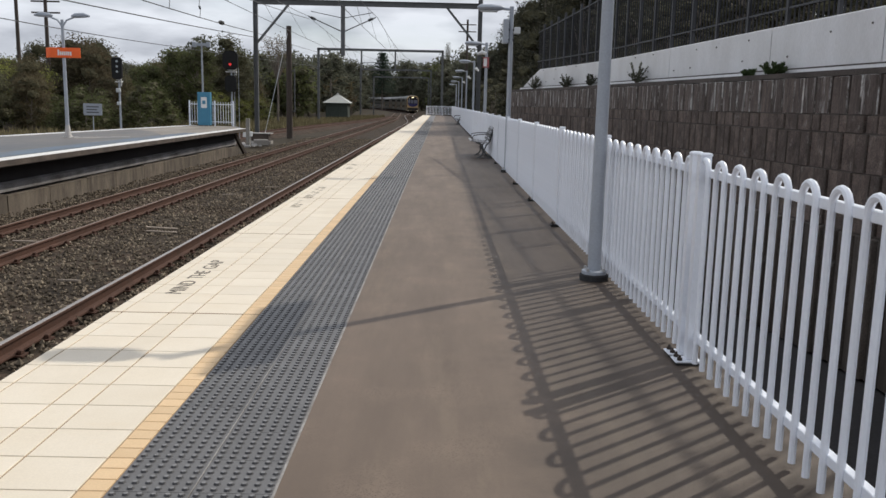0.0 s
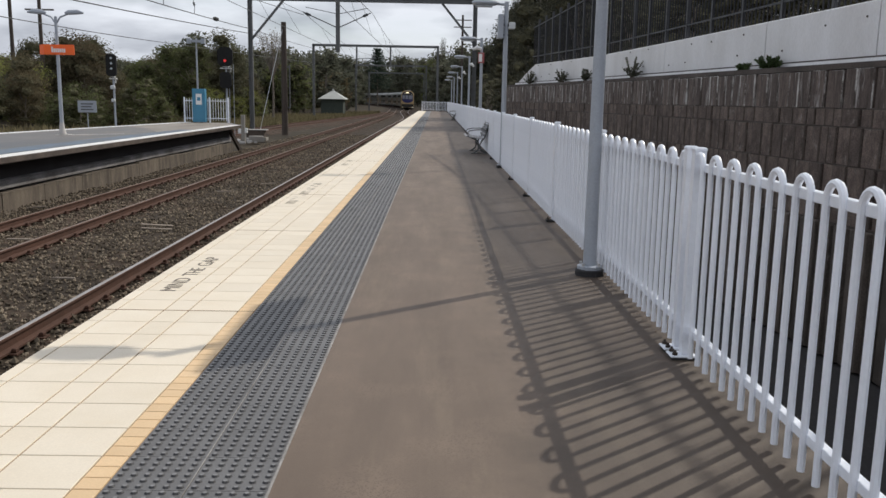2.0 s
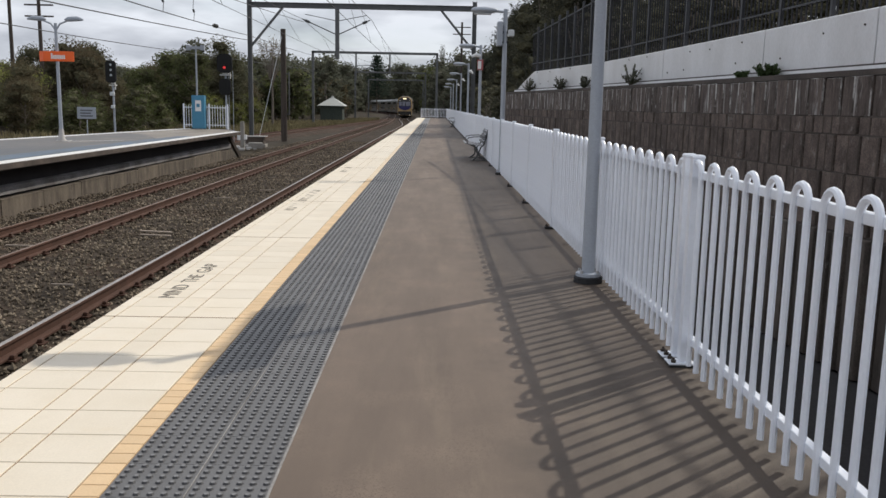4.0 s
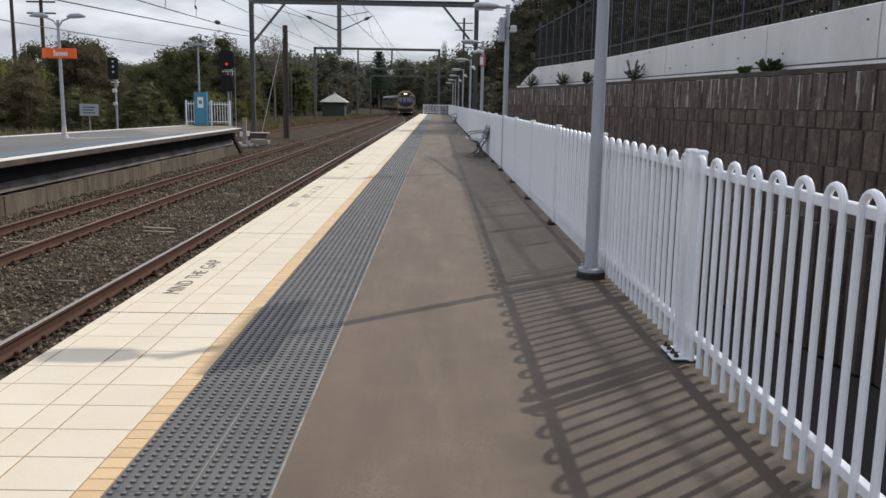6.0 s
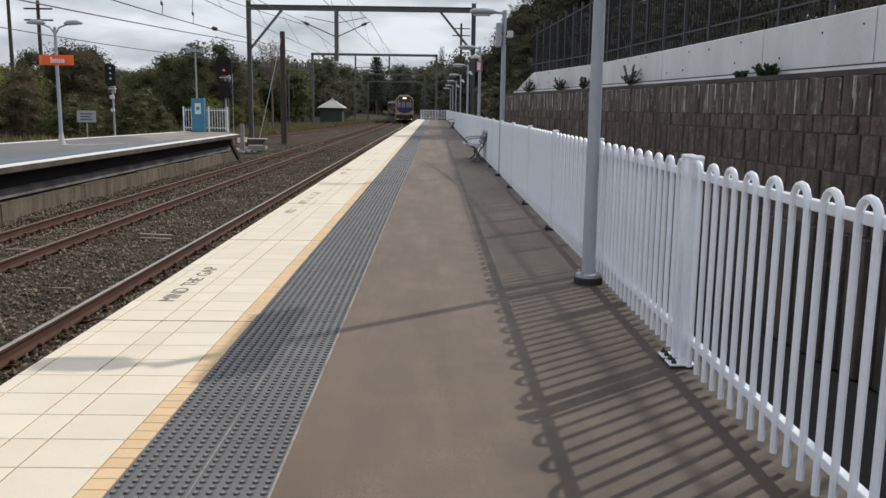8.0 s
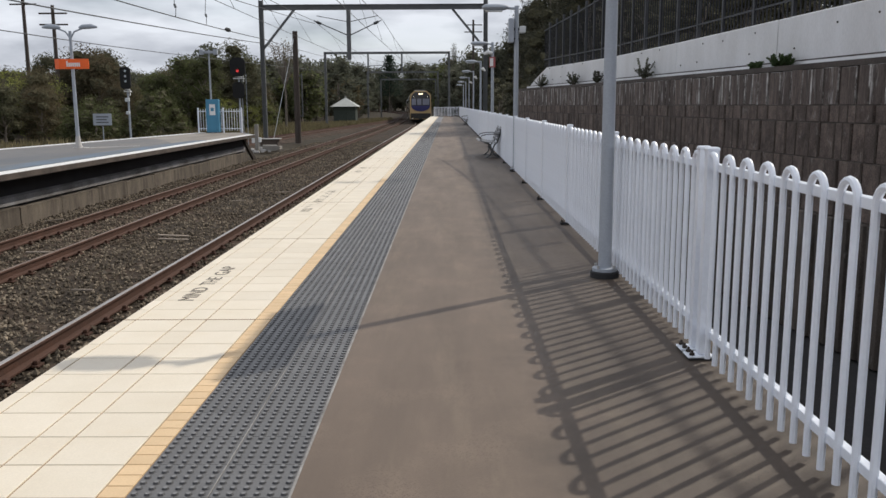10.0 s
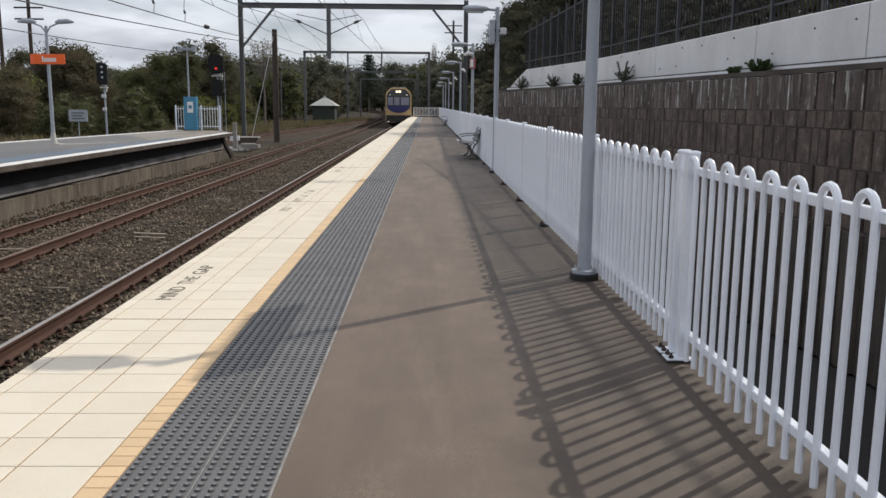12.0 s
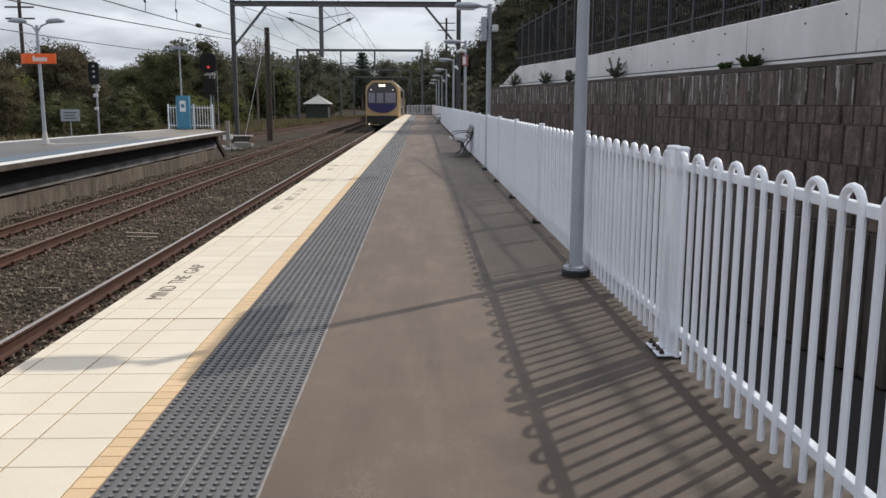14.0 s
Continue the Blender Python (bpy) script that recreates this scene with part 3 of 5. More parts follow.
def splinters():
    rng = random.Random(23)
    chip = thing("timber_splinter", "pale split timber offcut lying on the ballast", "timber offcut", pose(-5.6, 17.0, -1.255, 2, 3, 8), "offcuts on the ballast")
    part("offcut", Shape().box(-0.30, 0.30, -0.035, 0.035, 0, 0.03, 0.008), M["splinter"], chip)
    for x, y in ((-5.75, 17.5), (-5.4, 12.2), (-6.0, 24.0), (-5.2, 26.5), (-5.9, 31.0), (-5.6, 38.0), (-9.4, 20.0), (-7.6, 15.5)):
        w = rng.uniform(0.5, 1.1)
        o = copy_thing(chip, pose(x, y, -1.255, 2, rng.uniform(-5, 5), rng.uniform(-12, 18)))
        o.scale = (w, w, 1)


def platform():
    deck = tagged(part("platform_deck", Shape().box(TACT_R, DECK_R, START_Y, END_Y, -0.16, 0.0), M["asphalt"]), "worn brown-grey asphalt platform surface", "platform", kind="structure")
    base = Shape().box(EDGE + 0.02, TACT_R, START_Y, END_Y, -0.16, -0.006)
    tagged(part("platform_slab", base, M["joint"]), "concrete edge slab under the paving", "platform", kind="structure")
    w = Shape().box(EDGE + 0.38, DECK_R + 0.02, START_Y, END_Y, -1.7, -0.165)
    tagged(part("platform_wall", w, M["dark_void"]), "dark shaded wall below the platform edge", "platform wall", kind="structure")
    return deck


def hoop_mesh():
    leg, top, r = 0.066, 1.160, 0.0160
    path = [(0, -leg, 0.03), (0, -leg, top - leg)]
    path += [(0, -leg * math.cos(a), top - leg + leg * math.sin(a)) for a in [math.pi * k / 8 for k in range(1, 8)]]
    path += [(0, leg, top - leg), (0, leg, 0.03)]
    return Shape().tube(path, r, 8, True, (1, 0, 0))


def post_shape(w=0.060):
    s = Shape()
    s.box(-w / 2 + 0.005, w / 2 + 0.008, -w / 2, w / 2, 0.027, 1.185, 0.004)
    s.box(-w / 2 + 0.002, w / 2 + 0.011, -w / 2 - 0.003, w / 2 + 0.003, 1.172, 1.198, 0.008)
    return s


def fence():
    fe = thing("platform_fence", "white steel hoop-top fence along the platform back", "fence", pose(FENCE_X, 0, 0))
    hoop = hoop_mesh().mesh("hoop", M["fence"], True)
    rail = Shape().box(0.004, 0.042, 0, BAY - 0.07, -0.021, 0.021, 0.003).mesh("rail", M["fence"])
    post = post_shape().mesh("post", M["fence"])
    wide = post_shape(0.058).mesh("post", M["fence"])
    foot = Shape().box(-0.092, 0.06, -0.055, 0.055, 0.014, 0.027, 0.004).mesh("base_plate", M["fence"])
    dark_foot = Shape().box(-0.092, 0.06, -0.055, 0.055, 0.014, 0.027, 0.004).mesh("base_plate", M["rubber"])
    packer = Shape().box(-0.086, 0.055, -0.053, 0.053, 0.0, 0.014, 0.002).mesh("packer", M["rubber"])
    nut = Shape().tube([(-0.064, 0, 0.027), (-0.064, 0, 0.042)], 0.015, 6).tube([(-0.064, 0, 0.042), (-0.064, 0, 0.056)], 0.007, 6).mesh("anchor_bolt", M["old_bolt"])
    rest = Shape()
    count = 0
    for k in range(-4, 39):
        y = POST_0 + BAY * k
        for yy in ((y - 0.035, y + 0.115) if k == 0 else (y,)):
            p = part("post", wide if k == 0 and yy > y else post, None, fe, at=pose(0, yy, 0))
            b = part("base_plate", foot if k == 0 else dark_foot, None, p, "white bolted base plate" if k == 0 else "black bolted base plate")
            part("packer", packer, None, p, "black rubber packer")
            for dy in (-0.036, 0.036):
                part("anchor_bolt", nut, None, b, "rusty anchor bolt", at=pose(0, dy, 0))
        if k == 38:
            break
        part("top_rail", rail, None, fe, at=pose(0, y + 0.035, 1.09))
        part("bottom_rail", rail, None, fe, at=pose(0, y + 0.035, 0.165))
        for i in range(10):
            yy = y + (0.205 if k == 0 else 0.268 if k == -1 else 0.17) + 0.265 * i
            if y > 1 and count < 300:
                part("hoop", hoop, None, fe, at=pose(0, yy, 0))
            else:
                m = hoop_mesh()
                rest.add([(a, b + yy, c) for a, b, c in m.v], m.f)
            count += y > 1
    tagged(part("distant_hoops", rest, M["fence"], fe), kind="stuff")
    end = thing("end_fence", "white hoop-top fence across the platform end", "fence", pose(-1.75, END_Y - 0.15, 0))
    for k in range(19):
        part("picket", Shape().tube([(0.19 * k + 0.14, 0, 0.1), (0.19 * k + 0.14, 0, 1.2)], 0.03, 6), M["fence"], end)
    for z in (1.09, 0.165):
        part("rail", Shape().box(0, 3.7, -0.02, 0.02, z - 0.02, z + 0.02), M["fence"], end)
    for x in (0, 1.85, 2.05, 3.7):
        part("post", Shape().box(x - 0.04, x + 0.04, -0.04, 0.04, 0, 1.21, 0.005), M["fence"], end)


def platform_lamp(x, y, lamp_z=3.45, arm=0.66, group="platform lamps"):
    t = thing("platform_lamp", "pale grey steel lamp post with a flat side lamp", "lamp post", pose(x, y, 0), group)
    part("pole", Shape().tube([(0, 0, 0.03), (0, 0, 1.4), (0, 0, lamp_z + 0.06)], [0.057, 0.052, 0.045], 16), M["pole"], t, smooth=True)
    b = part("base_plate", Shape().tube([(0, 0, 0.0), (0, 0, 0.045), (0, 0, 0.055)], [0.120, 0.120, 0.110], 20), M["rubber"], t, "black rubber base ring")
    part("collar", Shape().tube([(0, 0, 0.055), (0, 0, 0.080), (0, 0, 0.086)], [0.105, 0.105, 0.062], 16), M["pole"], t)
    for a in (45, 135, 225, 315):
        c, s = 0.09 * math.cos(radians(a)), 0.09 * math.sin(radians(a))
        part("bolt", Shape().tube([(c, s, 0.08), (c, s, 0.105)], 0.013, 6), M["bolt"], b)
    part("arm", Shape().tube([(0, 0, lamp_z), (-0.25, 0, lamp_z + 0.02)], 0.028, 8), M["pole"], t)
    head = Shape().tube([(-0.16, 0, 0), (-0.24, 0, 0), (-0.42, 0, 0), (-arm, 0, 0), (-arm - 0.07, 0, 0)], [0.04, 0.10, 0.135, 0.12, 0.04], 14)
    head.v = [(a, b, lamp_z + 0.03 + c * 0.55) for a, b, c in head.v]
    h = part("lamp_head", head, M["pole"], t, smooth=True)
    part("lamp_cover", Shape().box(-arm, -0.3, -0.09, 0.09, lamp_z - 0.055, lamp_z - 0.035, 0.005), M["lamp_glass"], h, "frosted lamp cover")
    return t


def lamps():
    for x, y in ((1.32, 6.99), (1.46, 18.42), (1.50, 29.0), (1.56, 41.0), (1.58, 53.0), (1.60, 65.0), (1.60, 77.0), (1.60, 89.0)):
        t = platform_lamp(x, y, 3.30 if y < 8 else 3.42)
        if y < 8:
            b = part("name_board", Shape().box(-0.09, -0.06, -0.62, 0.88, 2.55, 2.95, 0.008), M["orange"], t, "orange enamel name board")
            part("lettering_bar", Shape().box(-0.095, -0.0905, -0.2, 0.5, 2.69, 2.81), M["white"], b, "white bar of lettering")
        elif y < 20:
            part("speaker_box", Shape().box(-0.17, -0.06, -0.12, 0.1, 2.72, 3.22, 0.015), M["pole"], t, "grey loudspeaker box")
            part("camera_box", Shape().box(0.06, 0.19, -0.08, 0.10, 2.92, 3.06, 0.015), M["lamp_glass"], t, "small white camera housing")
            part("bracket", Shape().box(-0.08, 0.1, -0.03, 0.03, 2.98, 3.03).box(-0.08, 0.06, -0.03, 0.03, 2.78, 2.82), M["black"], t)
        elif y < 30:
            part("warning_plate", Shape().box(-0.11, 0.09, -0.09, -0.07, 2.66, 3.0, 0.004), M["red_sign"], t, "red and white warning plate")
            part("plate_face", Shape().box(-0.09, 0.02, -0.096, -0.091, 2.70, 2.96), M["white"], t, "white plate face")
            part("dome_camera", Shape().tube([(0.0, -0.05, 3.12), (-0.15, -0.05, 3.16), (-0.3, -0.05, 3.10)], [0.05, 0.07, 0.04], 8), M["white"], t)
        elif y < 66:
            part("dome_camera", Shape().tube([(0.0, -0.05, 3.1), (0.1, -0.05, 3.12), (0.22, -0.05, 3.0)], [0.03, 0.08, 0.03], 8), M["white"], t)


# ------------------------------------------------------------ retaining wall, white wall, palisade
TIERS = ((-0.04, -1.3, 0.18), (0.008, 0.19, 0.808), (0.016, 0.812, 1.218), (0.024, 1.222, 1.408), (0.036, 1.412, 1.83))
WALL_END = 26.2
PALISADE_END = 25.0


def wall_top(y):
    return 2.60 - 0.014 * min(10.0, max(0.0, y - 9.0))


def wall_path(y0, y1, step=1.0):
    n = max(1, int((y1 - y0) / step))
    return [(wall_x(y0 + (y1 - y0) * k / n), y0 + (y1 - y0) * k / n) for k in range(n + 1)]


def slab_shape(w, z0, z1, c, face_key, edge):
    """Upright crib slab; chamfered front edges darker than the face, with lime streaks."""
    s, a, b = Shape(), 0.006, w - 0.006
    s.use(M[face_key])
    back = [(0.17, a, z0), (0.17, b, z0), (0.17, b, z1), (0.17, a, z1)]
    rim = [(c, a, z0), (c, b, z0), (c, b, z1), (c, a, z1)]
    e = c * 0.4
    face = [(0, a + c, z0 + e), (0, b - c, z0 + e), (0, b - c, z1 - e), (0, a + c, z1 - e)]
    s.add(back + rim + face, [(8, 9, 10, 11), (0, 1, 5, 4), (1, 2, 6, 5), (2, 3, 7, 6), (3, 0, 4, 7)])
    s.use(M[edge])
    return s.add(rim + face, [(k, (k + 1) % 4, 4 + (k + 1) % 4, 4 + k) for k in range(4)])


def retaining_wall():
    path = wall_path(-8, WALL_END, 1.5)
    body = Shape().sweep([(0.13, -1.6), (1.1, -1.6), (1.1, 1.82), (0.16, 1.82)], path)
    wall = tagged(part("wall_retaining", body, M["beam"]), "dark stained stepped concrete crib retaining wall", "retaining wall", kind="structure")
    part("coping", Shape().sweep([(0.05, 1.832), (0.56, 1.832), (0.56, 1.895), (0.06, 1.895)], path), M["beam"], wall)
    for off, z in ((0.016, 0.186), (0.022, 0.810), (0.030, 1.22), (0.042, 1.41)):
        part("crib_beam", Shape().sweep([(off, z - 0.012), (off + 0.2, z - 0.012), (off + 0.2, z + 0.012), (off, z + 0.012)], path), M["beam"], wall)
    rng = random.Random(3)
    shapes = {}
    rest = Shape()
    n = 0
    for ti, (off, z0, z1) in enumerate(TIERS):
        y = -6.0
        while y < WALL_END - 0.4:
            w = rng.choice((0.17, 0.22, 0.26, 0.29)) if ti == 4 else rng.choice((0.16, 0.20, 0.25, 0.30))
            x = wall_x(y) + off + rng.uniform(-0.010, 0.010)
            zz = z1 - rng.choice((0, 0, 0.004, 0.007)) * (ti in (2, 4))
            if y > 4.2 and ti and n < 460:
                key = (w, round(zz, 3), ti)
                if key not in shapes:
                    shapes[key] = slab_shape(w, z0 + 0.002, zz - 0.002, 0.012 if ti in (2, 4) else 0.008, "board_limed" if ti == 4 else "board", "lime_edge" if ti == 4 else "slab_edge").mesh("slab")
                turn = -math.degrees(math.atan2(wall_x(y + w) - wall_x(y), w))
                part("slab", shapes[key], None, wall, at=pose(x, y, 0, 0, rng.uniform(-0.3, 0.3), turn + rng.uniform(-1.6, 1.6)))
                n += 1
            else:
                rest.box(x, x + 0.14, y + 0.008, y + w - 0.008, z0 + 0.006, zz - 0.006, 0.012)
            y += w + rng.uniform(0.0, 0.010)
    tagged(part("further_slabs", rest, M["board_far"], wall), kind="stuff")
    tagged(part("terrace", Shape().sweep([(1.1, 1.5), (30, 1.5), (30, 2.3), (1.1, 2.3)], wall_path(-8, 70, 6)[:6] + [(12, 44), (14, 75)]), M["soil"]), "raised soil bank behind the retaining wall", "ground", kind="structure")


def white_wall():
    marks = [-8, 3.0, 6.5, 9.40, 11.88, 15.52, 19.1, 22.6, WALL_END]
    wall = None
    for a, b in zip(marks[:-1], marks[1:]):
        path = wall_path(a + 0.012, b - 0.012, 0.8)
        s = Shape()
        n = len(path)
        vs = []
        for i, (px, py) in enumerate(path):
            t = wall_top(py)
            if b == WALL_END:
                t = 1.92 + (t - 1.92) * min(1.0, 0.05 + (WALL_END - py) / 1.7)
            vs += [(px + x, py + x * 0.114, z) for x, z in ((0.50, 1.90), (0.72, 1.90), (0.72, t - 0.015), (0.70, t), (0.52, t), (0.50, t - 0.015))]
        fs = [(6 * i + k, 6 * i + (k + 1) % 6, 6 * i + 6 + (k + 1) % 6, 6 * i + 6 + k) for i in range(n - 1) for k in range(6)]
        fs += [tuple(range(6)), tuple(6 * (n - 1) + k for k in range(5, -1, -1))]
        s.add(vs, fs)
        if wall is None:
            wall = tagged(part("wall_white", s, M["white_wall"]), "white painted concrete parapet wall with panel joints", "wall", kind="structure")
        else:
            part("panel", s, M["white_wall"], wall)
    part("ledge", Shape().sweep([(0.455, 1.896), (0.498, 1.896), (0.498, 1.968), (0.465, 1.968)], wall_path(-8, WALL_END)), M["white_wall"], wall)
    part("drip_line", Shape().sweep([(0.470, 1.970), (0.496, 1.970), (0.496, 1.988), (0.480, 1.988)], wall_path(-8, WALL_END)), M["beam"], wall, "dark stained drip line")
    rng = random.Random(21)
    hole = Shape().tube([(-0.006, 0, 0), (0.02, 0, 0)], 0.012, 8).mesh("tie_hole", M["beam"])
    y = 4.0
    while y < 24:
        for z in (2.13, 2.42):
            if rng.random() < 0.35:
                continue
            yy = y + rng.uniform(-0.25, 0.25)
            part("tie_hole", hole, None, wall, at=pose(wall_x(yy) + 0.50, yy, z + rng.uniform(-0.03, 0.03), 0, 0, 6.5))
        y += 0.95


def palisade_height(y):
    return 1.05 + 0.07 * max(0.0, 25.0 - max(y, 4.0))


def palisade():
    fe = thing("palisade_fence", "black steel security fence on the white wall", "fence")
    pale = Shape().box(-0.009, 0.009, -0.009, 0.009, 0.0, 1.0).mesh("pale", M["black_metal"])
    y = 1.0
    while y < PALISADE_END:
        m = pose(wall_x(y) + 0.61, y, wall_top(y) + 0.03, 0, 0, 6.5)
        part("pale", pale, None, fe, at=m @ Matrix.Diagonal((1, 1, palisade_height(y), 1)))
        y += 0.115
    for k in (0, 1):
        s = Shape()
        vs = []
        path = wall_path(0, PALISADE_END)
        for px, py in path:
            t = wall_top(py) + (palisade_height(py) if k else 0.24)
            vs += [(px + 0.61 + a, py, t + b) for a, b in ((-0.016, -0.013), (0.016, -0.013), (0.016, 0.013), (-0.016, 0.013))]
        fs = [(4 * i + j, 4 * i + (j + 1) % 4, 4 * i + 4 + (j + 1) % 4, 4 * i + 4 + j) for i in range(len(path) - 1) for j in range(4)]
        part("rail", s.add(vs, fs), M["rail_metal"], fe)
    post = Shape().box(-0.025, 0.025, -0.025, 0.025, 0, 1.0, 0.004).mesh("post", M["rail_metal"])
    y, step = 1.05, 1.88
    while y < PALISADE_END - 0.1:
        part("post", post, None, fe, at=pose(wall_x(y) + 0.61, y, wall_top(y), 0, 0, 6.5) @ Matrix.Diagonal((1, 1, palisade_height(y) + 0.15, 1)))
        y, step = y + step, max(0.62, step * 0.93)


# ------------------------------------------------------------ far platform
def far_platform():
    front = [(-9.58, -20.0), (-9.60, 18.5), (-9.80, 43.0)]
    back = [(-16.8, -20.0), (-15.6, 27.0), (-13.45, 46.5)]
    s = Shape()
    top = front + [(-11.1, 46.5)] + back[::-1]
    n = len(top)

    def slab(z0, z1, grow):
        vs = [(x + (grow if i < 3 else 0), y, z) for z in (z0, z1) for i, (x, y) in enumerate(top)]
        return Shape().add(vs, [tuple(range(n)), tuple(range(n, 2 * n))] + [(i, (i + 1) % n, n + (i + 1) % n, n + i) for i in range(n)])
    p = tagged(part("far_platform", slab(-0.16, 0.0, 0), M["grey_deck"]), "opposite station platform of concrete and asphalt", "platform", kind="structure")
    part("platform_edge", Shape().sweep([(-0.34, 0.0), (0.06, 0.0), (0.06, 0.012), (-0.34, 0.012)], front), M["edge_white"], p, "chipped white painted edge")
    part("coping", Shape().sweep([(-0.42, -0.13), (0.07, -0.13), (0.07, -0.004), (-0.42, -0.004)], front), M["coping_box_dark"], p)
    part("worn_patch", Shape().add([(-10.25, 32, 0.004), (-10.2, 43.2, 0.004), (-11.3, 46.2, 0.004), (-13.3, 46.2, 0.004), (-13.9, 38.5, 0.004), (-12.4, 37.0, 0.004)], [(0, 1, 2, 3, 4, 5)]), M["tan_deck"], p, "tan concrete patch, paled for its sheen")
    part("back_edge", Shape().sweep([(-0.05, 0.0), (0.25, 0.0), (0.25, 0.015), (-0.05, 0.015)], back), M["white"], p, "white painted edge")
    part("blue_paving", Shape().add([(-10.0, -20, 0.006), (-10.85, -20, 0.006), (-10.95, 26, 0.006), (-10.75, 36, 0.006), (-10.1, 36, 0.006)], [(0, 1, 2, 3, 4)]), M["blue_deck"], p, "faded blue painted strip")
    part("worn_line", Shape().add([(-12.9, 29.75, 0.006), (-12.8, 29.65, 0.006), (-11.3, 31.2, 0.006), (-11.35, 31.3, 0.006)], [(0, 1, 2, 3)]), M["white"], p, "worn white painted line")
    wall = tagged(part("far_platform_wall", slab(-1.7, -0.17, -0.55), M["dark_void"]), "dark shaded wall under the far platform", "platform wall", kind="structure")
    part("waling", Shape().sweep([(-0.62, -0.80), (-0.44, -0.80), (-0.44, -0.62), (-0.62, -0.56)], front), M["waling"], wall, "weathered grey waling")
    rng = random.Random(4)
    y = 8.0
    while y < 42:
        w = rng.choice((2.2, 2.6, 2.4))
        part("footing_slab", Shape().box(0, 0.2, 0.015, min(w, 43 - y) - 0.015, -1.5, -0.86 + rng.uniform(-0.03, 0.02), 0.015), M["footing"], wall, "stained concrete footing slab", at=pose(-9.60 - 0.2 * max(0, y - 18.5) / 24.5 - 0.58, y, 0, 0, 0, 0.4))
        y += w


def far_lamp():
    t = thing("station_lamp", "grey twin-arm station lamp with an orange name board", "lamp post", pose(-13.03, 30.0, 0))
    part("pole", Shape().tube([(0, 0, 0.02), (0, 0, 0.5), (0, 0, 4.0)], [0.075, 0.065, 0.05], 12), M["pole"], t, smooth=True)
    part("base", Shape().tube([(0, 0, 0), (0, 0, 0.04), (0, 0, 0.10), (0, 0, 0.42)], [0.15, 0.145, 0.11, 0.07], 14).box(-0.16, 0.30, -0.26, 0.16, 0, 0.015, 0.005), M["footing_pale"], t, "pale flared base", smooth=True)
    for sx in (-1, 1):
        part("arm", Shape().tube([(0, 0, 3.75), (sx * 0.15, 0, 3.98), (sx * 0.45, 0, 4.10)], 0.03, 8), M["pole"], t, smooth=True)
        part("lamp_head", Shape().tube([(sx * 0.32, 0, 4.12), (sx * 0.45, 0, 4.14), (sx * 0.75, 0, 4.16), (sx * 0.95, 0, 4.13)], [0.03, 0.085, 0.085, 0.03], 10), M["pole"], t, smooth=True)
    b = part("name_board", Shape().box(-0.42, 0.60, -0.09, -0.05, 2.72, 3.06, 0.01), M["orange"], t, "orange enamel name board")
    part("side_board", Shape().box(-0.27, 0.0, -0.02, 0.02, 2.72, 3.06, 0.01), M["orange"], t, "orange side face", at=pose(-0.42, -0.07, 0, 0, 0, -38))
    for k, h in enumerate((0.19, 0.13, 0.13, 0.13, 0.13, 0.13, 0.13)):
        part("lettering_bar", Shape().box(-0.17 + 0.070 * k, -0.118 + 0.070 * k, -0.096, -0.089, 2.80, 2.80 + h), M["white"], b, "white bar of lettering")


def signal(x, y, top, name_label, two):
    t = thing("railway_signal", name_label, "railway signal", pose(x, y, -1.4))
    h = top + 1.4
    part("post", Shape().tube([(0, 0.1, 0), (0, 0.1, h - 0.4)], 0.055, 10), M["pole"], t)
    w = 0.47 if two else 0.27

    def target(w, z0, z1, y0):
        c = w * 0.42
        pts = [(-w + c, z0), (w - c, z0), (w, z0 + c), (w, z1 - c), (w - c, z1), (-w + c, z1), (-w, z1 - c), (-w, z0 + c)]
        vs = [(x, y, z) for y in (y0, y0 + 0.14) for x, z in pts]
        return Shape().add(vs, [tuple(range(8)), tuple(range(15, 7, -1))] + [(i, (i + 1) % 8, 8 + (i + 1) % 8, 8 + i) for i in range(8)])
    hd = part("signal_head", target(w, h - 1.15, h, -0.2), M["black"], t, "matt black backing")
    if two:
        part("lit_lens", Shape().tube([(0, -0.24, h - 0.82), (0, -0.19, h - 0.82)], 0.085, 12), M["red_lens"], hd, "glowing red lens")
        part("hood", Shape().tube([(0, -0.19, h - 0.70), (0, -0.42, h - 0.715)], 0.05, 8), M["black"], hd)
    q = 0.33 if two else 0.17
    part("bracket", Shape().box(-q, q, -0.05, 0.2, h - 1.30, h - 1.24).box(q - 0.03, q, -0.05, 0.0, h - 1.5, h - 0.9).box(-q * 0.6, q * 0.6, -0.05, 0.2, h - 1.19, h - 1.15), M["white"], t, "white painted bracket")
    if two:
        part("lower_head", target(0.36, h - 2.5, h - 1.5, -0.16), M["black"], t, "matt black backing")
    else:
        for k in range(3):
            part("lens", Shape().tube([(0.02, -0.20, h - 0.22 - 0.27 * k), (0.02, -0.23, h - 0.21 - 0.27 * k)], 0.06, 10), M["lens"], hd)
        part("route_lamp", Shape().box(-0.11, 0.11, -0.12, 0.0, h - 1.83, h - 1.62, 0.03), M["lamp_glass"], t, "small pale route lamp")
        part("route_lamp", Shape().box(-0.09, 0.09, -0.12, 0, h - 2.5, h - 2.32, 0.03), M["lamp_glass"], t, "small pale route lamp")
    if two:
        part("ladder", Shape().box(0.16, 0.19, 0.1, 0.13, 0, h - 1.0).box(0.42, 0.45, 0.1, 0.13, 0, h - 1.0), M["pole"], t)


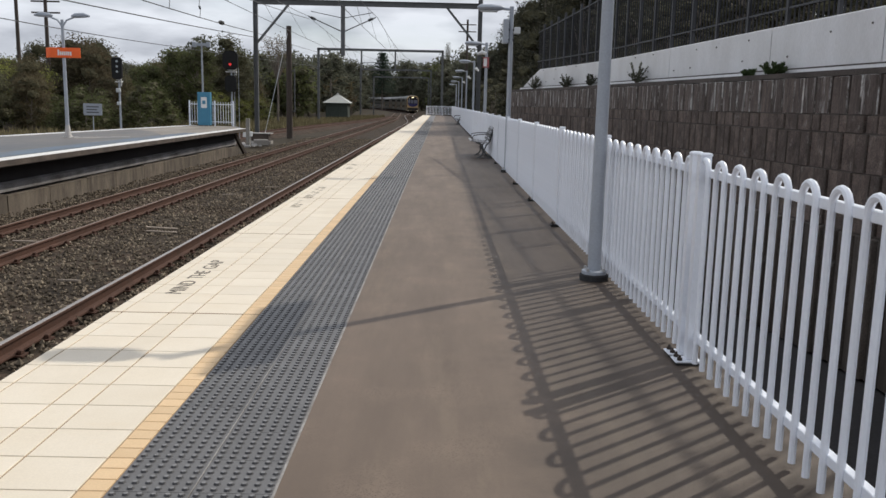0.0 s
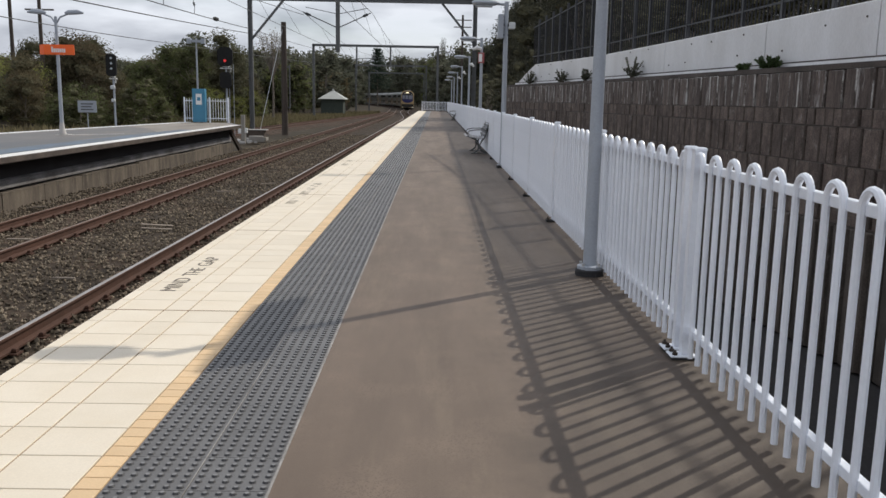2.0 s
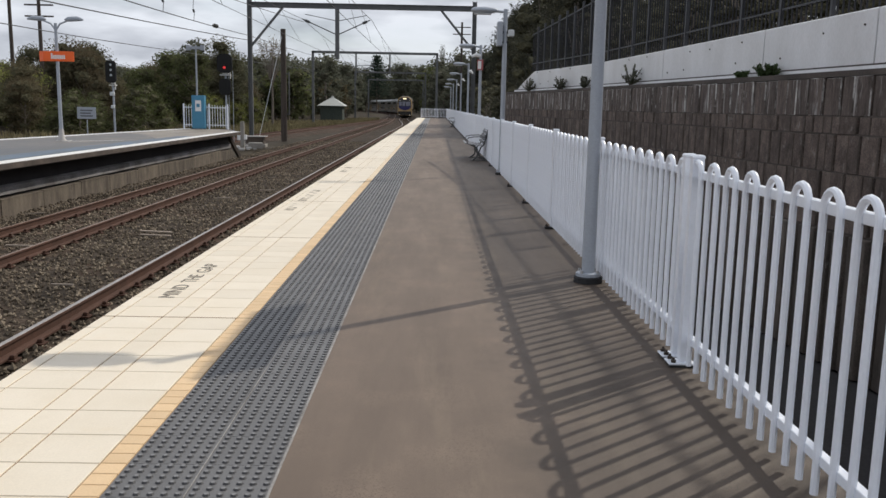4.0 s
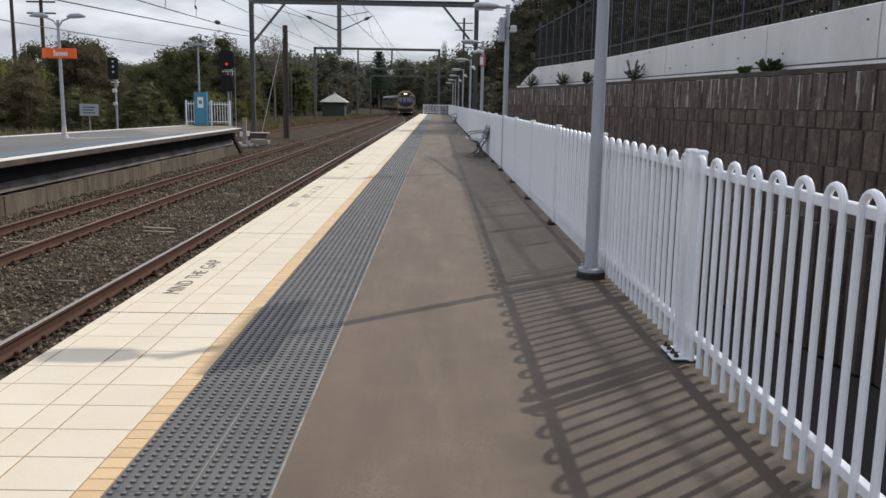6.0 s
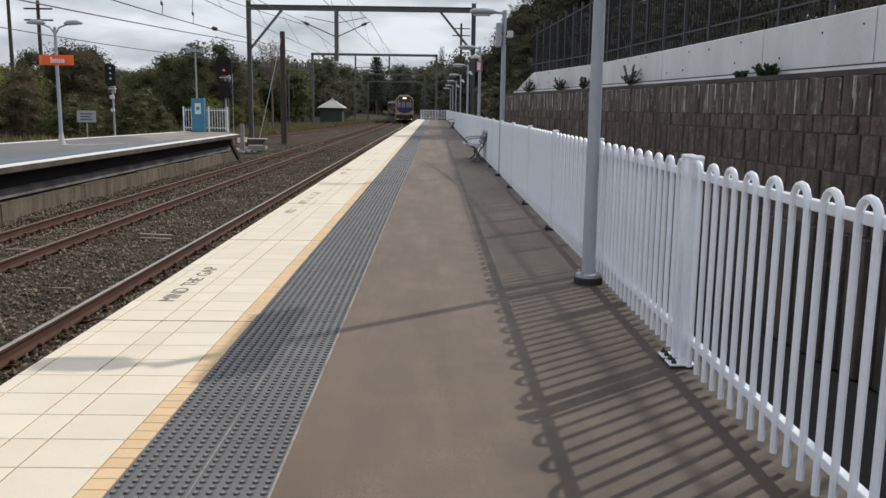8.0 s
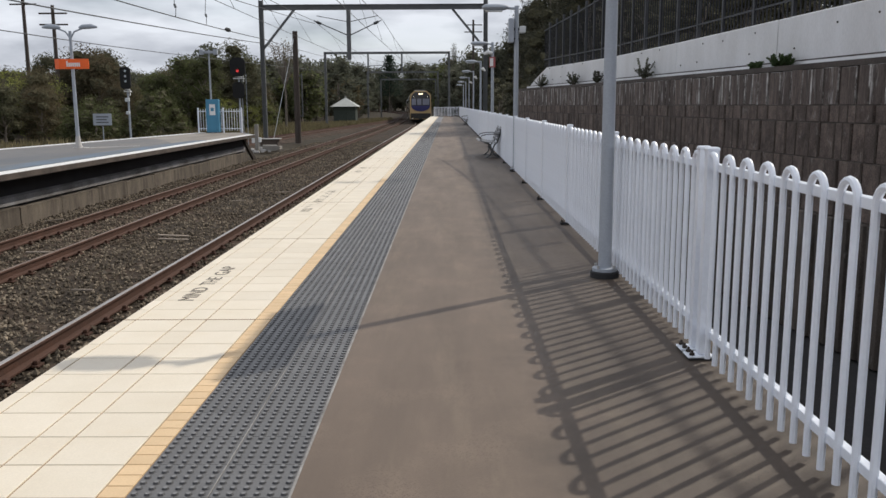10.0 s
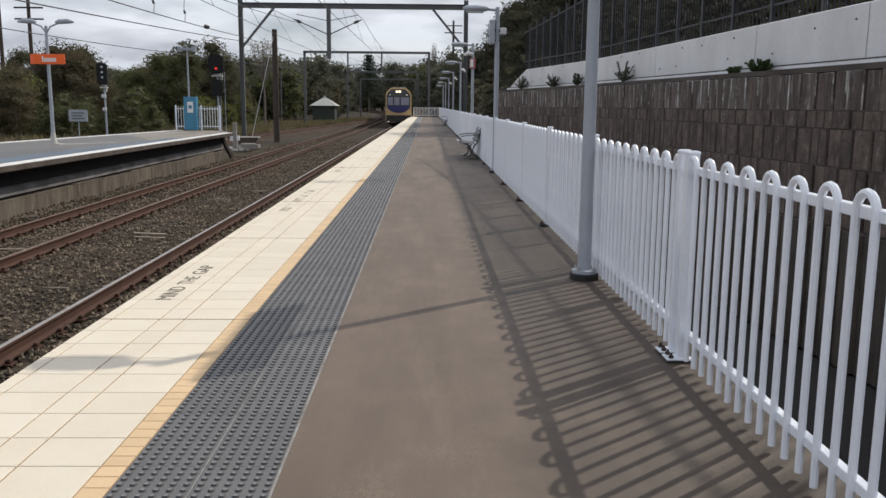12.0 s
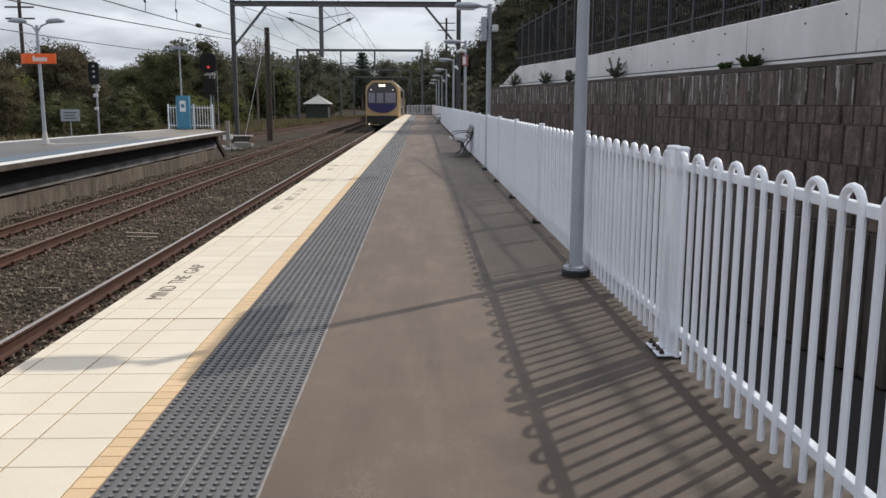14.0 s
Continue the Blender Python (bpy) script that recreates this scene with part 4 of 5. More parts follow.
def far_end_fence():
    f = thing("far_platform_fence", "white steel picket fence at the far platform end", "fence", pose(-13.5, 46.3, 0))
    for x in (0.0, 1.0, 1.35, 2.35):
        part("post", Shape().box(x - 0.035, x + 0.035, -0.035, 0.035, 0, 1.34, 0.004), M["fence"], f)
    for z in (0.22, 1.15):
        part("rail", Shape().box(0, 2.35, -0.02, 0.02, z - 0.02, z + 0.02), M["fence"], f)
    for k in range(16):
        x = 0.13 + 0.14 * k
        if abs(x - 0.87) > 0.28:
            part("picket", Shape().tube([(x, 0, 0.1), (x, 0, 1.28)], 0.014, 6), M["fence"], f)
    d = thing("blue_cabinet", "blue steel platform cabinet with a white notice", "cabinet", pose(-12.62, 46.0, 0))
    part("body", Shape().box(-0.33, 0.33, -0.12, 0.25, 0.03, 1.78, 0.015), M["blue"], d)
    part("door", Shape().box(-0.25, 0.25, -0.135, -0.12, 0.12, 1.68, 0.004), M["blue"], d)
    n = part("notice", Shape().box(-0.14, 0.17, -0.142, -0.135, 0.95, 1.52), M["white"], d, "white printed notice")
    part("notice_bar", Shape().box(-0.07, 0.10, -0.147, -0.142, 1.16, 1.34), M["blue"], n)
    b = thing("black_equipment_box", "black signal equipment box behind the fence", "equipment box", pose(-12.95, 46.55, 0))
    part("body", Shape().box(-0.2, 0.0, 0, 0.25, 0.0, 1.22, 0.02), M["black"], b)


def notice_board():
    n = thing("notice_board", "pale grey notice board on a thin post", "sign", pose(-20.2, 50.0, -1.4))
    part("post", Shape().tube([(0, 0, 0), (0, 0, 1.7)], 0.03, 8), M["pole"], n)
    p = part("panel", Shape().box(-0.54, 0.54, -0.03, 0.0, 1.75, 2.42, 0.005), M["pole"], n, "pale grey panel")
    for k in range(3):
        part("lettering_bar", Shape().box(-0.36, 0.36 - 0.1 * (k % 2), -0.036, -0.031, 1.88 + 0.16 * k, 1.95 + 0.16 * k), M["steel"], p)
    b = thing("relay_box", "grey trackside relay box on a concrete plinth", "equipment box", pose(-11.5, 55.0, -1.36))
    part("plinth", Shape().box(-0.7, 0.7, -0.4, 0.4, 0, 0.22, 0.02), M["concrete"], b)
    # Body darker than the lid: shade on the box sides put into colour.
    part("body", Shape().box(-0.55, 0.55, -0.3, 0.3, 0.22, 0.66, 0.02), M["coping_box_dark"], b)
    part("lid", Shape().box(-0.62, 0.72, -0.36, 0.36, 0.66, 0.72, 0.01), M["footing_pale"], b)
    c = thing("cable_post", "pale concrete cable marker post", "post", pose(-11.88, 53.0, -1.35))
    part("shaft", Shape().box(-0.11, 0.11, -0.11, 0.11, 0, 1.65, 0.02), M["concrete"], c)
    for x0, x1, z in ((-0.3, -0.11, 0.5), (0.11, 0.26, 0.55)):
        part("cap_box", Shape().box(x0, x1, -0.1, 0.1, z, z + 0.3, 0.02), M["white"], c, "small white box")
    d = thing("concrete_block", "broken concrete block beside the track", "concrete block", pose(-11.0, 52.6, -1.35, 0, 0, 12))
    part("block", Shape().box(-0.45, 0.45, -0.25, 0.25, 0, 0.4, 0.05), M["concrete"], d)
    rng = random.Random(17)
    lump = thing("concrete_lump", "pale broken lump of concrete beside the track", "concrete block", pose(-11.2, 51.6, -1.33, 0, 0, 25), "broken concrete by the platform end")
    part("lump", Shape().box(-0.17, 0.16, -0.11, 0.12, 0.0, 0.15, 0.04), M["footing_pale"], lump)
    for k in range(9):
        w = rng.uniform(0.5, 1.3)
        o = copy_thing(lump, pose(rng.uniform(-12.3, -10.7), rng.uniform(49.5, 53.5), -1.33, 0, 0, rng.uniform(0, 180)))
        o.scale = (w, w * rng.uniform(0.6, 1.1), w)
    p = thing("platform_ramp_brace", "dark timber props under the far platform end", "brace", pose(-9.9, 44.0, -1.4))
    part("prop", Shape().strut((-0.1, 0, 0), (-0.5, -0.9, 1.25), 0.16), M["wood"], p)
    part("prop", Shape().strut((-0.7, 0, 0), (-0.9, -0.9, 1.25), 0.16), M["wood"], p)


def gantries():
    g = thing("overhead_gantry", "grey steel overhead line gantry across both tracks", "gantry", pose(0, 58, 0))
    zt, xl, xr = 8.0, -12.38, 2.52
    for x, z0 in ((xl, -1.3), (xr, -1.3)):
        p = part("mast", Shape().box(x - 0.14, x - 0.115, -0.13, 0.13, z0, zt + 0.35).box(x + 0.115, x + 0.14, -0.13, 0.13, z0, zt + 0.35).box(x - 0.115, x + 0.115, -0.012, 0.012, z0, zt + 0.3), M["steel"], g)
        part("mast_footing", Shape().box(x - 0.4, x + 0.4, -0.4, 0.4, z0 - 0.1, z0 + 0.32, 0.02), M["concrete"], g)
    ring = [(-0.12, zt - 0.32), (0.12, zt - 0.32), (0.12, zt - 0.295), (0.01, zt - 0.295), (0.01, zt), (0.12, zt), (0.12, zt + 0.025), (-0.12, zt + 0.025), (-0.12, zt), (-0.01, zt), (-0.01, zt - 0.295), (-0.12, zt - 0.295)]
    beam = [(x, y, z) for x in (xl, xr) for y, z in ring]
    part("beam", Shape().add(beam, [tuple(range(11, -1, -1)), tuple(range(12, 24))] + [(i, (i + 1) % 12, 12 + (i + 1) % 12, 12 + i) for i in range(12)]), M["steel"], g)
    part("knee_brace", Shape().strut((xl + 0.1, 0, zt - 2.8), (xl + 2.2, 0, zt - 0.3), 0.14), M["steel"], g)
    part("knee_brace", Shape().strut((xr - 0.1, 0, zt - 2.8), (xr - 2.2, 0, zt - 0.3), 0.14), M["steel"], g)
    dx = -6.58
    part("dropper", Shape().box(dx - 0.13, dx + 0.13, -0.13, 0.13, 4.45, zt - 0.3, 0.01), M["steel"], g)
    for sx, tip in ((-1, -8.9), (1, -4.4)):
        part("cantilever", Shape().tube([(dx, 0, 6.0), (tip, 0, 7.0)], 0.035, 8), M["steel"], g)
        part("registration_arm", Shape().tube([(dx, 0, 6.9), (tip - sx * 0.2, 0, 7.3)], 0.025, 6), M["steel"], g)
        part("insulator", Shape().tube([(tip - sx * 0.5, 0, 6.78), (tip - sx * 0.2, 0, 6.91)], [0.09, 0.09], 10), M["wire"], g)
    g2 = thing("overhead_gantry", "dark steel overhead line gantry in the distance", "gantry", pose(0, 113, 0))
    for x in (-16.0, 0.15):
        part("mast", Shape().box(x - 0.15, x + 0.15, -0.15, 0.15, -1.4, 8.25, 0.01), M["steel"], g2)
    part("beam", Shape().box(-16.15, 0.3, -0.15, 0.15, 8.0, 8.3, 0.01), M["steel"], g2)
    part("cantilever", Shape().tube([(-10.4, 0, 5.6), (-8.0, 0, 6.6)], 0.05, 6).tube([(-10.4, 0, 6.5), (-8.0, 0, 6.6)], 0.04, 6), M["steel"], g2)
    part("dropper", Shape().box(-6.1, -5.9, -0.1, 0.1, 5.6, 8.0), M["steel"], g2)
    part("dropper", Shape().box(-10.5, -10.3, -0.1, 0.1, 4.6, 8.0), M["steel"], g2)
    for yy in (160, 205):
        g3 = thing("overhead_gantry", "dark steel overhead line gantry far along the line", "gantry", pose(track_x(yy) - 2, yy, 0))
        for x in (-7.0, 6.0):
            part("mast", Shape().box(x - 0.15, x + 0.15, -0.15, 0.15, -1.4, 7.6, 0.01), M["steel"], g3)
        part("beam", Shape().box(-7, 6, -0.15, 0.15, 7.3, 7.6, 0.01), M["steel"], g3)


def cable(name, pts, r, label, sag=0.0):
    pts = [Vector(p) for p in pts]
    path = []
    for a, b in zip(pts[:-1], pts[1:]):
        for k in range(12):
            u = k / 12
            p = a.lerp(b, u)
            p.z -= sag * 4 * u * (1 - u)
            path.append(p)
    path.append(pts[-1])
    tagged(part(name, Shape().tube(path, r, 5), M["wire"]), label, "cable")


def wires():
    for fx, off, x58 in ((track_x, 0.0, -4.3), (far_track_x, 0.0, -8.9)):
        spans = [(-4, 7.0), (58, 7.0), (113, 6.9), (160, 6.6), (205, 6.6), (260, 6.4)]
        cable("catenary_wire", [(x58 if y == 58 else fx(y), y, z) for y, z in spans], 0.016, "dark overhead catenary wire above the track", 0.7)
        cable("contact_wire", [(fx(y), y, 4.95) for y, z in spans], 0.012, "dark overhead contact wire above the track", 0.08)
    for fx, x58 in ((track_x, -4.3), (far_track_x, -8.9)):
        for a, b in ((-4, 58), (58, 113)):
            for k in range(1, 7):
                y = a + (b - a) * k / 7
                u = k / 7
                xa, xb = (x58 if a == 58 else fx(a)), (x58 if b == 58 else fx(b))
                zt = 7.0 - (0.1 * u if b == 113 else 0) - 0.7 * 4 * u * (1 - u)
                tagged(part("dropper_wire", Shape().tube([(xa + (xb - xa) * u, y, zt), (fx(y), y, 4.95 - 0.08 * 4 * u * (1 - u))], 0.008, 5), M["wire"]), "thin dropper wire under the catenary", "cable")
    cable("feeder_cable", [(-10.6, -6, 3.6), (-11.51, 25, 4.25), (-12.42, 58, 5.55), (-16.0, 113, 5.6)], 0.022, "dark feeder cable beside the tracks", 0.05)
    cable("feeder_cable", [(-8.0, -6, 3.9), (-10.76, 30, 4.85), (-12.42, 58, 5.85), (-16.0, 113, 7.7)], 0.022, "dark feeder cable beside the tracks", 0.05)
    cable("feeder_cable", [(-14.2, -6, 3.6), (-14.91, 30, 3.97), (-15.44, 50, 4.36), (-16.0, 113, 5.9)], 0.018, "dark feeder cable beside the tracks", 0.04)
    cable("feeder_cable", [(-9.4, 20, 5.3), (-9.3, 40, 6.08), (-8.81, 58, 6.8)], 0.018, "dark feeder cable beside the tracks", 0.02)


def cable_fittings():
    for y in (35.6, 41.3):
        x, z = -10.76 - 0.0593 * (y - 30), 4.85 + (y - 30) / 28.0
        h = thing("cable_hanger", "thin wire hanger with a small insulator on the feeder cable", "cable fitting", pose(x, y, z - 0.02))
        part("wire", Shape().tube([(0, 0, 0), (0.03, 0, 0.35), (-0.03, 0, 0.5), (0.05, 0, 1.6)], 0.014, 6), M["wire"], h)
        part("insulator", Shape().tube([(0.02, 0, 0.36), (-0.02, 0, 0.5)], 0.05, 8), M["wire"], h)
    y = 46.5
    p = Vector((-10.76 - 0.0593 * (y - 30), y, 4.85 + (y - 30) / 28.0))
    d = Vector((-0.059, 1.0, 0.036))
    c = thing("cable_insulator", "dark spindle insulator on the feeder cable", "cable fitting", Matrix.Translation(p))
    part("spindle", Shape().tube([d * -0.7, d * -0.3, d * 0.3, d * 0.7], [0.03, 0.11, 0.11, 0.03], 8), M["black"], c)


def far_poles():
    p = thing("timber_pole", "dark old timber pole beside the tracks", "pole", pose(-11.39, 64.9, -1.4))
    part("shaft", Shape().tube([(0, 0, 0), (0, 0, 4), (0, 0, 8.3)], [0.24, 0.22, 0.19], 12), M["wood"], p, smooth=True)
    part("side_conduit", Shape().tube([(0.4, 0, 2.0), (0.4, 0, 5.2)], 0.05, 8).box(0.1, 0.42, -0.03, 0.03, 2.0, 2.1).box(0.1, 0.42, -0.03, 0.03, 5.0, 5.1), M["steel"], p)
    tagged(part("guy_wire", Shape().tube([(-11.45, 64.75, 6.4), (-12.95, 63.0, -1.3)], 0.02, 6), M["lamp_glass"]), "pale guy wire bracing the timber pole", "cable")
    for x, y, top in ((-41.3, 85.0, 13.0), (-36.2, 80.0, 10.6), (3.75, 128.0, 13.7)):
        q = thing("power_pole", "dark timber power pole with crossarms", "pole", pose(x, y, -1.4))
        part("shaft", Shape().tube([(0, 0, 0), (0, 0, top + 1.4)], [0.22, 0.15], 10), M["wood"], q, smooth=True)
        for z in (top - 0.4, top - 1.4):
            part("crossarm", Shape().box(-1.3, 1.3, -0.06, 0.06, z + 1.0, z + 1.14), M["wood"], q)
    f = thing("floodlight_pole", "thin grey pole with small floodlights", "lamp post", pose(-18.75, 68, -1.4))
    part("pole", Shape().tube([(0, 0, 0), (0, 0, 7.2)], [0.09, 0.06], 8), M["pole"], f)
    part("lamp_head", Shape().box(-0.6, 0.6, -0.1, 0.1, 6.9, 7.1).box(-0.7, -0.4, -0.2, 0.1, 6.8, 7.2).box(0.4, 0.7, -0.2, 0.1, 6.8, 7.2), M["pole"], f)


def hut():
    h = thing("trackside_hut", "small dark hut with a pale hipped metal roof", "hut", pose(-16.1, 135, -1.3))
    part("wall", Shape().box(-1.7, 1.7, -1.6, 1.6, 0, 2.6), M["hut_wall"], h)
    part("door", Shape().box(-0.45, 0.45, -1.66, -1.6, 0, 2.05, 0.01), M["hut_wall"], h)
    r = part("roof", Shape().add([(-2.15, -2.1, 2.55), (2.15, -2.1, 2.55), (2.15, 2.1, 2.55), (-2.15, 2.1, 2.55), (0, 0, 3.95)], [(3, 2, 1, 0), (0, 1, 4), (1, 2, 4), (2, 3, 4), (3, 0, 4)]), M["roof"], h, "pale hipped metal roof")
    part("finial", Shape().box(-0.15, 0.15, -0.15, 0.15, 3.85, 4.1, 0.02), M["roof"], r)


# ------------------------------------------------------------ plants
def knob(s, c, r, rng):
    """Inner mass so that crowns are not hollow, darker to paint their inner shade."""
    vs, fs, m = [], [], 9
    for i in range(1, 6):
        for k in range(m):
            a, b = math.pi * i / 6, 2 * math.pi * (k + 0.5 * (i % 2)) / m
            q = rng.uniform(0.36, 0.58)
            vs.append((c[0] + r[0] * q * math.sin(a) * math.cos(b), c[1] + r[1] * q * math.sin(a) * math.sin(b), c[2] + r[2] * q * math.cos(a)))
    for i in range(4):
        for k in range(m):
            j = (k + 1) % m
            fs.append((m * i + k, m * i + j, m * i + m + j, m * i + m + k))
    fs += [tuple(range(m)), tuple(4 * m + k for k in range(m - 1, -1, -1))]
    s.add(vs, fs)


def leaf_cloud(rng, blobs, leaf, per_m3, cap, leaf_key):
    """Pointed leaf sprays scattered in the shells of a set of uneven clumps."""
    s = Shape()
    for c, r in blobs:
        s.use(M["clump_core_far" if leaf_key == "leaf_far" else "clump_core"])
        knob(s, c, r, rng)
        s.use(M[leaf_key])
        n = int(min(cap / len(blobs), per_m3 * r[0] * r[1] * r[2] * 4))
        for k in range(n):
            d = Vector((rng.gauss(0, 1), rng.gauss(0, 1), rng.gauss(0, 1))).normalized()
            q = rng.uniform(0.45, 1.0) * rng.uniform(0.9, 1.3)
            p = Vector((c[0] + d.x * r[0] * q, c[1] + d.y * r[1] * q, c[2] + d.z * r[2] * q))
            a = Vector((rng.gauss(0, 1), rng.gauss(0, 1), rng.gauss(0, 0.6))).normalized() * leaf * rng.uniform(0.6, 1.5)
            b = a.cross(Vector((rng.gauss(0, 1), rng.gauss(0, 1), rng.gauss(0, 1)))).normalized() * leaf * rng.uniform(0.35, 0.85)
            s.add([p - a, p + b, p + a * 0.8 - b * 0.6], [(0, 1, 2)])
    return s


def tree(x, y, z, height, spread, leaf_key, seed, leaf=0.22, bare=0.25, label="dark green bushland tree", cap=2600, blobs=14):
    rng = random.Random(seed)
    t = thing("tree", label, "tree", pose(x, y, z, 0, 0, rng.uniform(0, 360)), "bushland trees")
    tr = Shape()
    top = height * 0.75
    lean = Vector((rng.uniform(-0.06, 0.06), rng.uniform(-0.06, 0.06), 1))
    spine = [lean * (top * k / 5) + Vector((rng.uniform(-0.05, 0.05) * k, rng.uniform(-0.05, 0.05) * k, 0)) for k in range(6)]
    r0 = 0.018 * height + 0.05
    tr.tube(spine, [r0 * (1 - 0.16 * k) for k in range(6)], 7)
    cl = []
    for k in range(blobs):
        u = bare + (1 - bare) * (k + 0.5) / blobs
        w = spread * (0.35 + 0.65 * math.sin(math.pi * min(1, 0.15 + 0.85 * (u - bare) / (1 - bare)) ** 0.8)) * 0.62
        a = k * 2.4 + rng.uniform(-0.5, 0.5)
        c = Vector((math.cos(a) * w * rng.uniform(0.4, 1.0), math.sin(a) * w * rng.uniform(0.4, 1.0), height * u * rng.uniform(0.9, 1.0)))
        rr = spread * rng.uniform(0.24, 0.42)
        cl.append((c, (rr, rr, rr * rng.uniform(0.6, 0.85))))
        s0 = spine[min(5, max(1, int(5 * min(1, c.z / top * 0.75))))]
        tr.tube([s0, s0.lerp(c, 0.55) + Vector((0, 0, 0.1)), c], [r0 * 0.4, r0 * 0.24, r0 * 0.08], 5)
    part("trunk", tr, M["bark"], t)
    part("crown", leaf_cloud(rng, cl, leaf * 0.9, 60, cap * 1.55, leaf_key), None, t)
    return t


def pine(x, y, z, height, spread, seed):
    rng = random.Random(seed)
    t = thing("pine_tree", "tall dark layered pine tree", "tree", pose(x, y, z), "bushland trees")
    tr = Shape().tube([(0, 0, 0), (0, 0, height)], [0.3, 0.04], 7)
    s = Shape()
    for k in range(13):
        u = 0.3 + 0.7 * k / 13
        for i in range(7):
            a = i * 0.9 + k * 0.5
            l = spread * (1.04 - u) ** 0.8 * rng.uniform(0.75, 1.1)
            tip = Vector((math.cos(a) * l, math.sin(a) * l, height * u + 0.3 * l * 0.4))
            tr.tube([(0, 0, height * u), tip], [0.06, 0.015], 4)
            for j in range(46):
                p = Vector((0, 0, height * u)).lerp(tip, rng.uniform(0.15, 1.05)) + Vector((rng.gauss(0, 0.4), rng.gauss(0, 0.4), rng.gauss(0, 0.28)))
                d = Vector((rng.gauss(0, 1), rng.gauss(0, 1), rng.gauss(0, 0.4))).normalized() * 0.4
                e = Vector((rng.gauss(0, 1), rng.gauss(0, 1), rng.gauss(0, 1))).normalized() * 0.16
                s.add([p - d, p + e, p + d, p - e], [(0, 1, 2, 3)])
    part("trunk", tr, M["bark"], t)
    part("crown", s, M["leaf_pine"], t)


def sparse_tree(x, y, z, height, spread, fork, leaf_key, seed, label):
    """A bare stem that fans out into thin limbs with few leaves."""
    rng = random.Random(seed)
    t = thing("tree", label, "tree", pose(x, y, z), "bushland trees")
    tr = Shape().tube([(0, 0, 0), (0.05, 0, fork * 0.6), (0, 0, fork)], [0.16, 0.12, 0.09], 7)
    lv = Shape()
    for k in range(26):
        a = k * 2.4
        w = spread * math.sqrt((k + 0.5) / 26)
        tip = Vector((math.cos(a) * w, math.sin(a) * w, height - 0.22 * (height - fork) * (w / spread) ** 2 - rng.uniform(0, 0.6)))
        foot = Vector((0, 0, fork - rng.uniform(0, 0.8)))
        mid = foot.lerp(tip, 0.55) + Vector((rng.gauss(0, 0.1), rng.gauss(0, 0.1), 0.1))
        tr.tube([foot, mid, tip], [0.045, 0.028, 0.012], 5)
        for j in range(34):
            p = mid.lerp(tip, rng.uniform(0.1, 1.1)) + Vector((rng.gauss(0, 0.16), rng.gauss(0, 0.16), rng.gauss(0, 0.16)))
            d = Vector((rng.gauss(0, 1), rng.gauss(0, 1), rng.gauss(0, 1))).normalized() * 0.12
            e = Vector((rng.gauss(0, 1), rng.gauss(0, 1), rng.gauss(0, 1))).normalized() * 0.05
            lv.add([p - d, p + e, p + d, p - e], [(0, 1, 2, 3)])
    part("trunk", tr, M["bark"], t)
    part("crown", lv, M[leaf_key], t)


def light_tree(height, spread, leaf_key, seed, leaf, cap):
    """Crown and stem of a distant tree, to be joined into the far woods."""
    rng = random.Random(seed)
    cl = []
    for k in range(12):
        u = 0.15 + 0.85 * (k + 0.5) / 12
        w = spread * (0.4 + 0.6 * math.sin(math.pi * u)) * 0.6
        a = k * 2.4
        rr = spread * rng.uniform(0.26, 0.42)
        cl.append(((math.cos(a) * w * rng.uniform(0.3, 1), math.sin(a) * w * rng.uniform(0.3, 1), height * u * 0.95), (rr, rr, rr * 0.75)))
    s = leaf_cloud(rng, cl, leaf * 0.95, 30, cap * 1.1, leaf_key)
    s.use(M["bark"]).tube([(0, 0, 0), (0.1, 0, height * 0.5), (0, 0.1, height * 0.85)], [0.28, 0.18, 0.05], 6)
    return s


